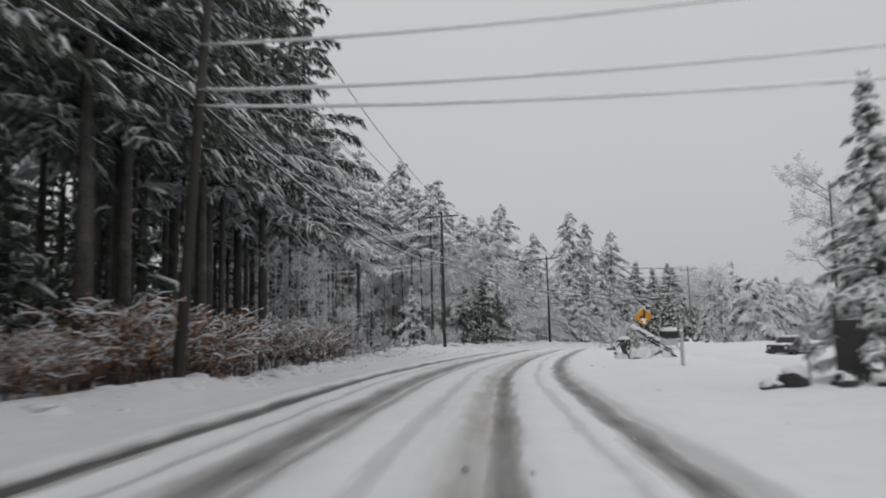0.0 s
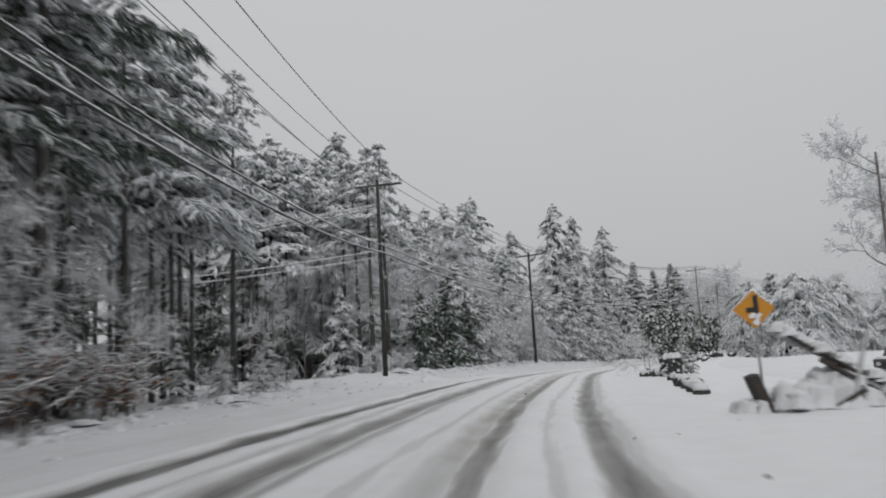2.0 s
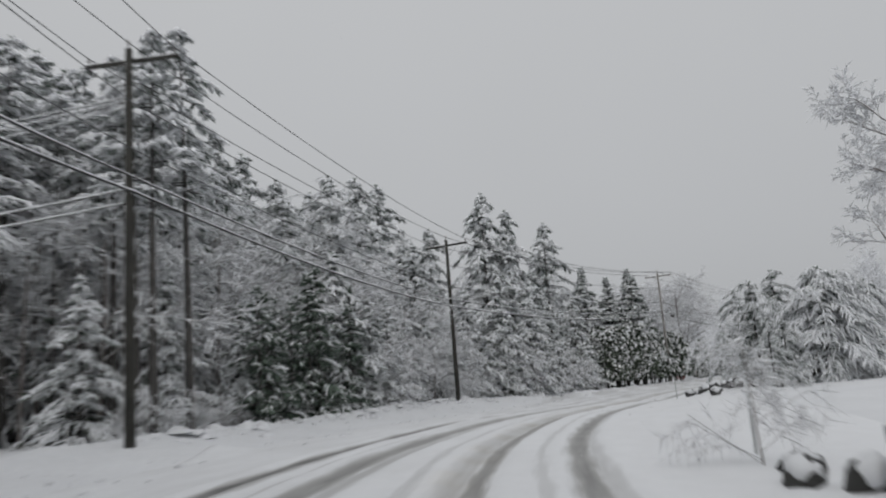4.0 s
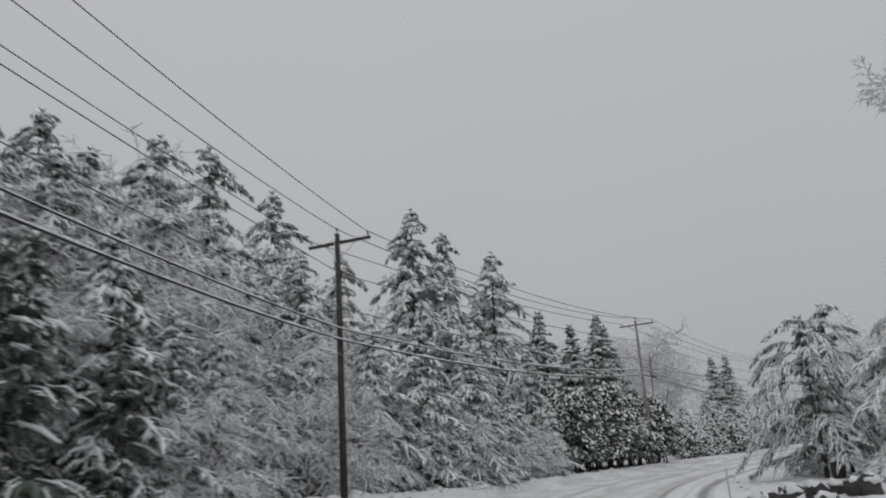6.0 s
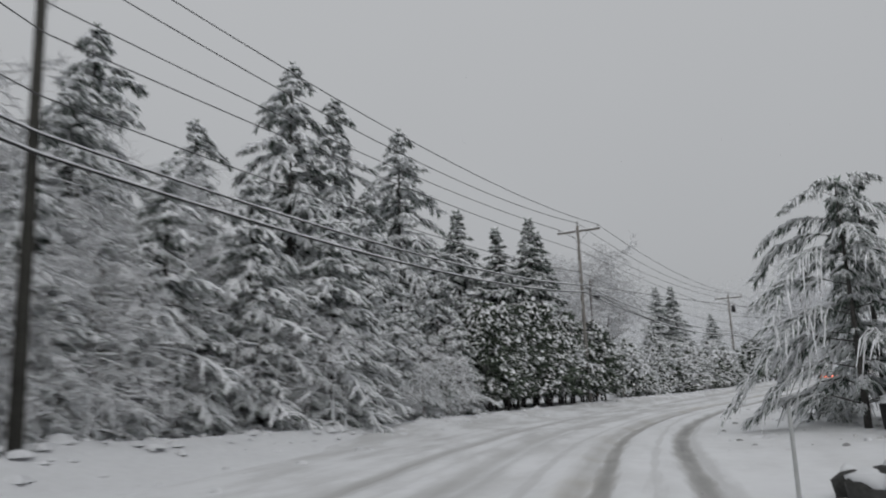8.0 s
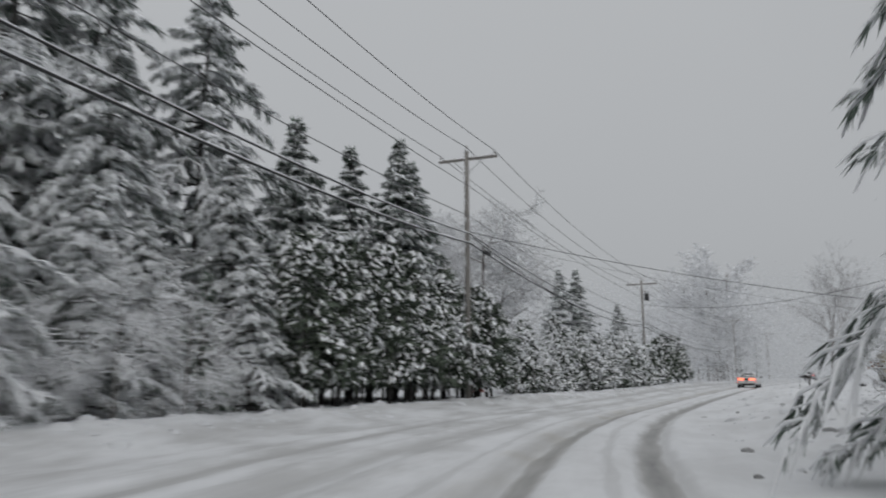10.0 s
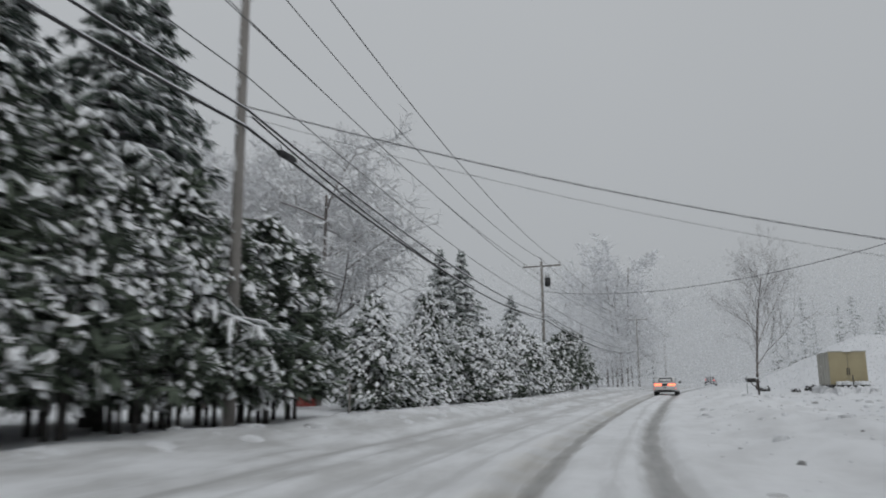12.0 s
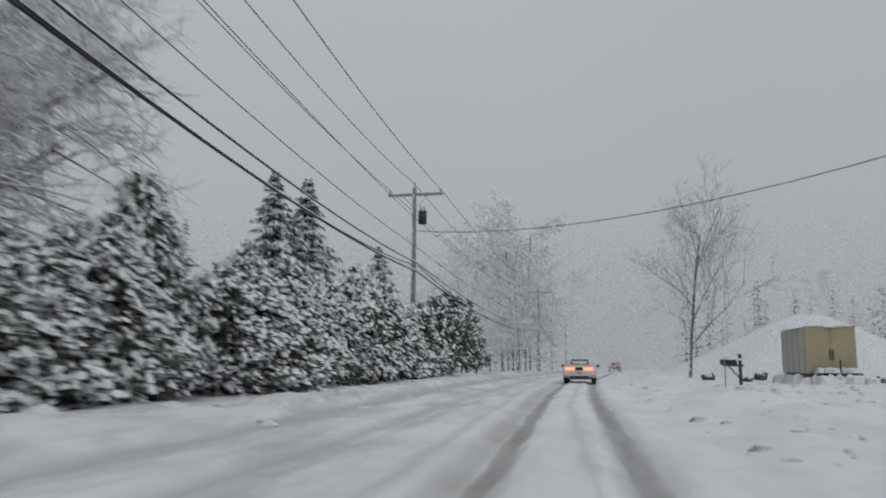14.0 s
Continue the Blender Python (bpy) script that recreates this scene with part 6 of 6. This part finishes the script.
# ---------------------------------------------------------------- falling snow
def falling_snow(name, n, seed, inside, lo, hi, size, label, mat):
    """Snowflakes hanging in the air: tiny tilted squares spread through a box, kept where inside() allows."""
    g = np.random.default_rng(seed)
    p = g.uniform(lo, hi, (n, 3))
    p = p[inside(p)]
    m = len(p)
    a = g.normal(size=(m, 3))
    a /= np.linalg.norm(a, axis=1)[:, None]
    b = np.cross(a, g.normal(size=(m, 3)))
    b /= np.linalg.norm(b, axis=1)[:, None]
    r = (size * g.uniform(0.6, 1.3, m) / 2)[:, None]
    v = np.stack((p + a * r, p + b * r, p - a * r, p - b * r), 1).reshape(-1, 3)
    me = bpy.data.meshes.new(name)
    me.vertices.add(4 * m)
    me.vertices.foreach_set("co", v.ravel())
    me.loops.add(4 * m)
    me.loops.foreach_set("vertex_index", np.arange(4 * m, dtype=np.int32))
    me.polygons.add(m)
    me.polygons.foreach_set("loop_start", np.arange(0, 4 * m, 4, dtype=np.int32))
    me.update(calc_edges=True)
    me.materials.append(mat)
    return tagged(new(name, me), label, "falling snow", kind="stuff")


FLAKE = bpy.data.materials.new("snowflake")
FLAKE.use_nodes = True
fn, fl = FLAKE.node_tree.nodes, FLAKE.node_tree.links
fn.remove(fn["Principled BSDF"])
fb, ft, fm = fn.new("ShaderNodeBsdfDiffuse"), fn.new("ShaderNodeBsdfTranslucent"), fn.new("ShaderNodeMixShader")
for f in (fb, ft):
    f.inputs["Color"].default_value = (0.80, 0.81, 0.83, 1)
fl.new(fb.outputs[0], fm.inputs[1])
fl.new(ft.outputs[0], fm.inputs[2])
fl.new(fm.outputs[0], fn["Material Output"].inputs["Surface"])


def near_lane(p):
    s, lat = along(p[:, 0], p[:, 1])
    return (np.abs(lat) < 22) & (s > -5) & (s < 190) & ((np.abs(lat) > 2.2) | (p[:, 2] > 3.2))


DRIVEN = ROAD[(ARC > 20) & (ARC < 132)][::8]


def from_lane(p):
    out = np.empty(len(p))
    for i in range(0, len(p), 60000):
        q = p[i:i + 60000]
        out[i:i + 60000] = np.sqrt(((q[:, 0, None] - DRIVEN[:, 0]) ** 2 + (q[:, 1, None] - DRIVEN[:, 1]) ** 2).min(1))
    return out


def haze_flakes(n, seed, lo, hi, near, far, thick):
    """Haze over the distance, built from oversized flakes away from the driven lane: one slim triangle a flake clump,
    the clumps coarser with distance. thick: share of light stopped in a metre.
    """
    g = np.random.default_rng(seed)
    p = g.uniform(lo, hi, (n, 3))
    d = from_lane(p)
    size = np.clip(0.0018 * d, 0.06, 0.24)
    room = np.prod(np.subtract(hi, lo)) / n                        # cubic metres to a point
    keep = thick * room / (0.22 * size ** 2)
    ahead = np.hypot(p[:, 0] - 48, p[:, 1] - 116)
    ok = (d > near) & (d < far) & (g.random(n) < keep) & (p[:, 2] < (3 + 0.17 * d) * g.uniform(0.5, 1.0, n)) & (ahead < 150)
    p, size = p[ok], size[ok]
    m = len(p)
    a = g.normal(size=(m, 3))
    a /= np.linalg.norm(a, axis=1)[:, None]
    b = np.cross(a, g.normal(size=(m, 3)))
    b /= np.linalg.norm(b, axis=1)[:, None]
    r = (size * g.uniform(0.7, 1.25, m) * 0.62)[:, None]
    v = np.stack((p + a * r, p - a * r * 0.5 + b * r * 0.87, p - a * r * 0.5 - b * r * 0.87), 1).reshape(-1, 3)
    me = bpy.data.meshes.new("falling_snow")
    me.vertices.add(3 * m)
    me.vertices.foreach_set("co", v.ravel())
    me.loops.add(3 * m)
    me.loops.foreach_set("vertex_index", np.arange(3 * m, dtype=np.int32))
    me.polygons.add(m)
    me.polygons.foreach_set("loop_start", np.arange(0, 3 * m, 3, dtype=np.int32))
    me.update(calc_edges=True)
    me.materials.append(FLAKE)
    return tagged(new("falling_snow", me), "oversized distant flakes standing in for snowfall haze", "falling snow", kind="stuff")


falling_snow("falling_snow", 16000, 1, near_lane, (-30, -10, 0.1), (120, 190, 11), 0.012, "sparse falling snowflakes over the road", FLAKE)
# the next two fields of big flakes are added as distance haze
haze_flakes(1100000, 2, (40, 40, 0.1), (190, 130, 18), 42, 130, 0.007)
haze_flakes(1500000, 3, (52, 130, 0.1), (190, 260, 22), 46, 140, 0.008)


# ---------------------------------------------------------------- lumpy bank thrown up by the plough
s2, rg = Soup(), random.Random(41)
for i in range(1000):
    sb = -14 + 190 * rg.random()
    lat = float(verge(sb)) + rg.gauss(0.35, 0.5)
    x, y = place(sb, lat)
    if gap_clear(x, y):
        r = rg.choice((0.08, 0.12, 0.2, 0.36)) * rg.uniform(0.7, 1.3) * (1.0 if sb < 95 else 0.75)
        s2.lump(np.array((x, y, gz(x, y) - 0.1 * r)), r, r * rg.uniform(0.7, 1.2), r * rg.uniform(0.28, 0.55), rg, rg.uniform(0, 6.28))
tagged(new("snowbank", s2.mesh("snowbank", SNOW)), "lumpy white bank of ploughed snow along the road", "snowbank", kind="stuff")


# ---------------------------------------------------------------- clods of ploughed and dropped snow
DIRTY = material("dirty_slush", (0.42, 0.42, 0.42), 0.7, vary=0.3, scale=2, fine=14, bump=0.5, dist=0.03, tint=(0.6, 0.6, 0.61), island=0.8)


def clods(n, seed, s0, s1, l0, l1, r0, r1, mat, label):
    rg = random.Random(seed)
    out = Soup()
    for i in range(n):
        s_ = rg.uniform(s0, s1)
        l_ = rg.uniform(l0, l1) if rg.random() < 0.7 else rg.gauss((l0 + l1) / 2, (l1 - l0) / 6)
        x, y = place(s_, l_)
        r = r0 + (r1 - r0) * rg.random() ** 3
        out.lump(np.array((float(x), float(y), gz(float(x), float(y)) + 0.01)), r * rg.uniform(0.8, 1.4), r * rg.uniform(0.8, 1.4), r * rg.uniform(0.4, 0.8), rg, rg.uniform(0, 3))
    tagged(new("snow_clod", out.mesh("snow_clod", mat)), label, "snow clods", kind="stuff")


clods(900, 1, 96, 175, 2.2, 14, 0.03, 0.22, SNOW, "lumps of ploughed snow on the shoulder")
clods(220, 2, 96, 170, 2.0, 10, 0.03, 0.14, DIRTY, "grey dirty slush lumps thrown off the road")
clods(160, 3, 0, 90, -1.6, 3.6, 0.015, 0.06, DIRTY, "small slush lumps dropped on the road")
clods(500, 4, -5, 120, -11.5, -7, 0.03, 0.16, SNOW, "lumps of snow along the ploughed bank")
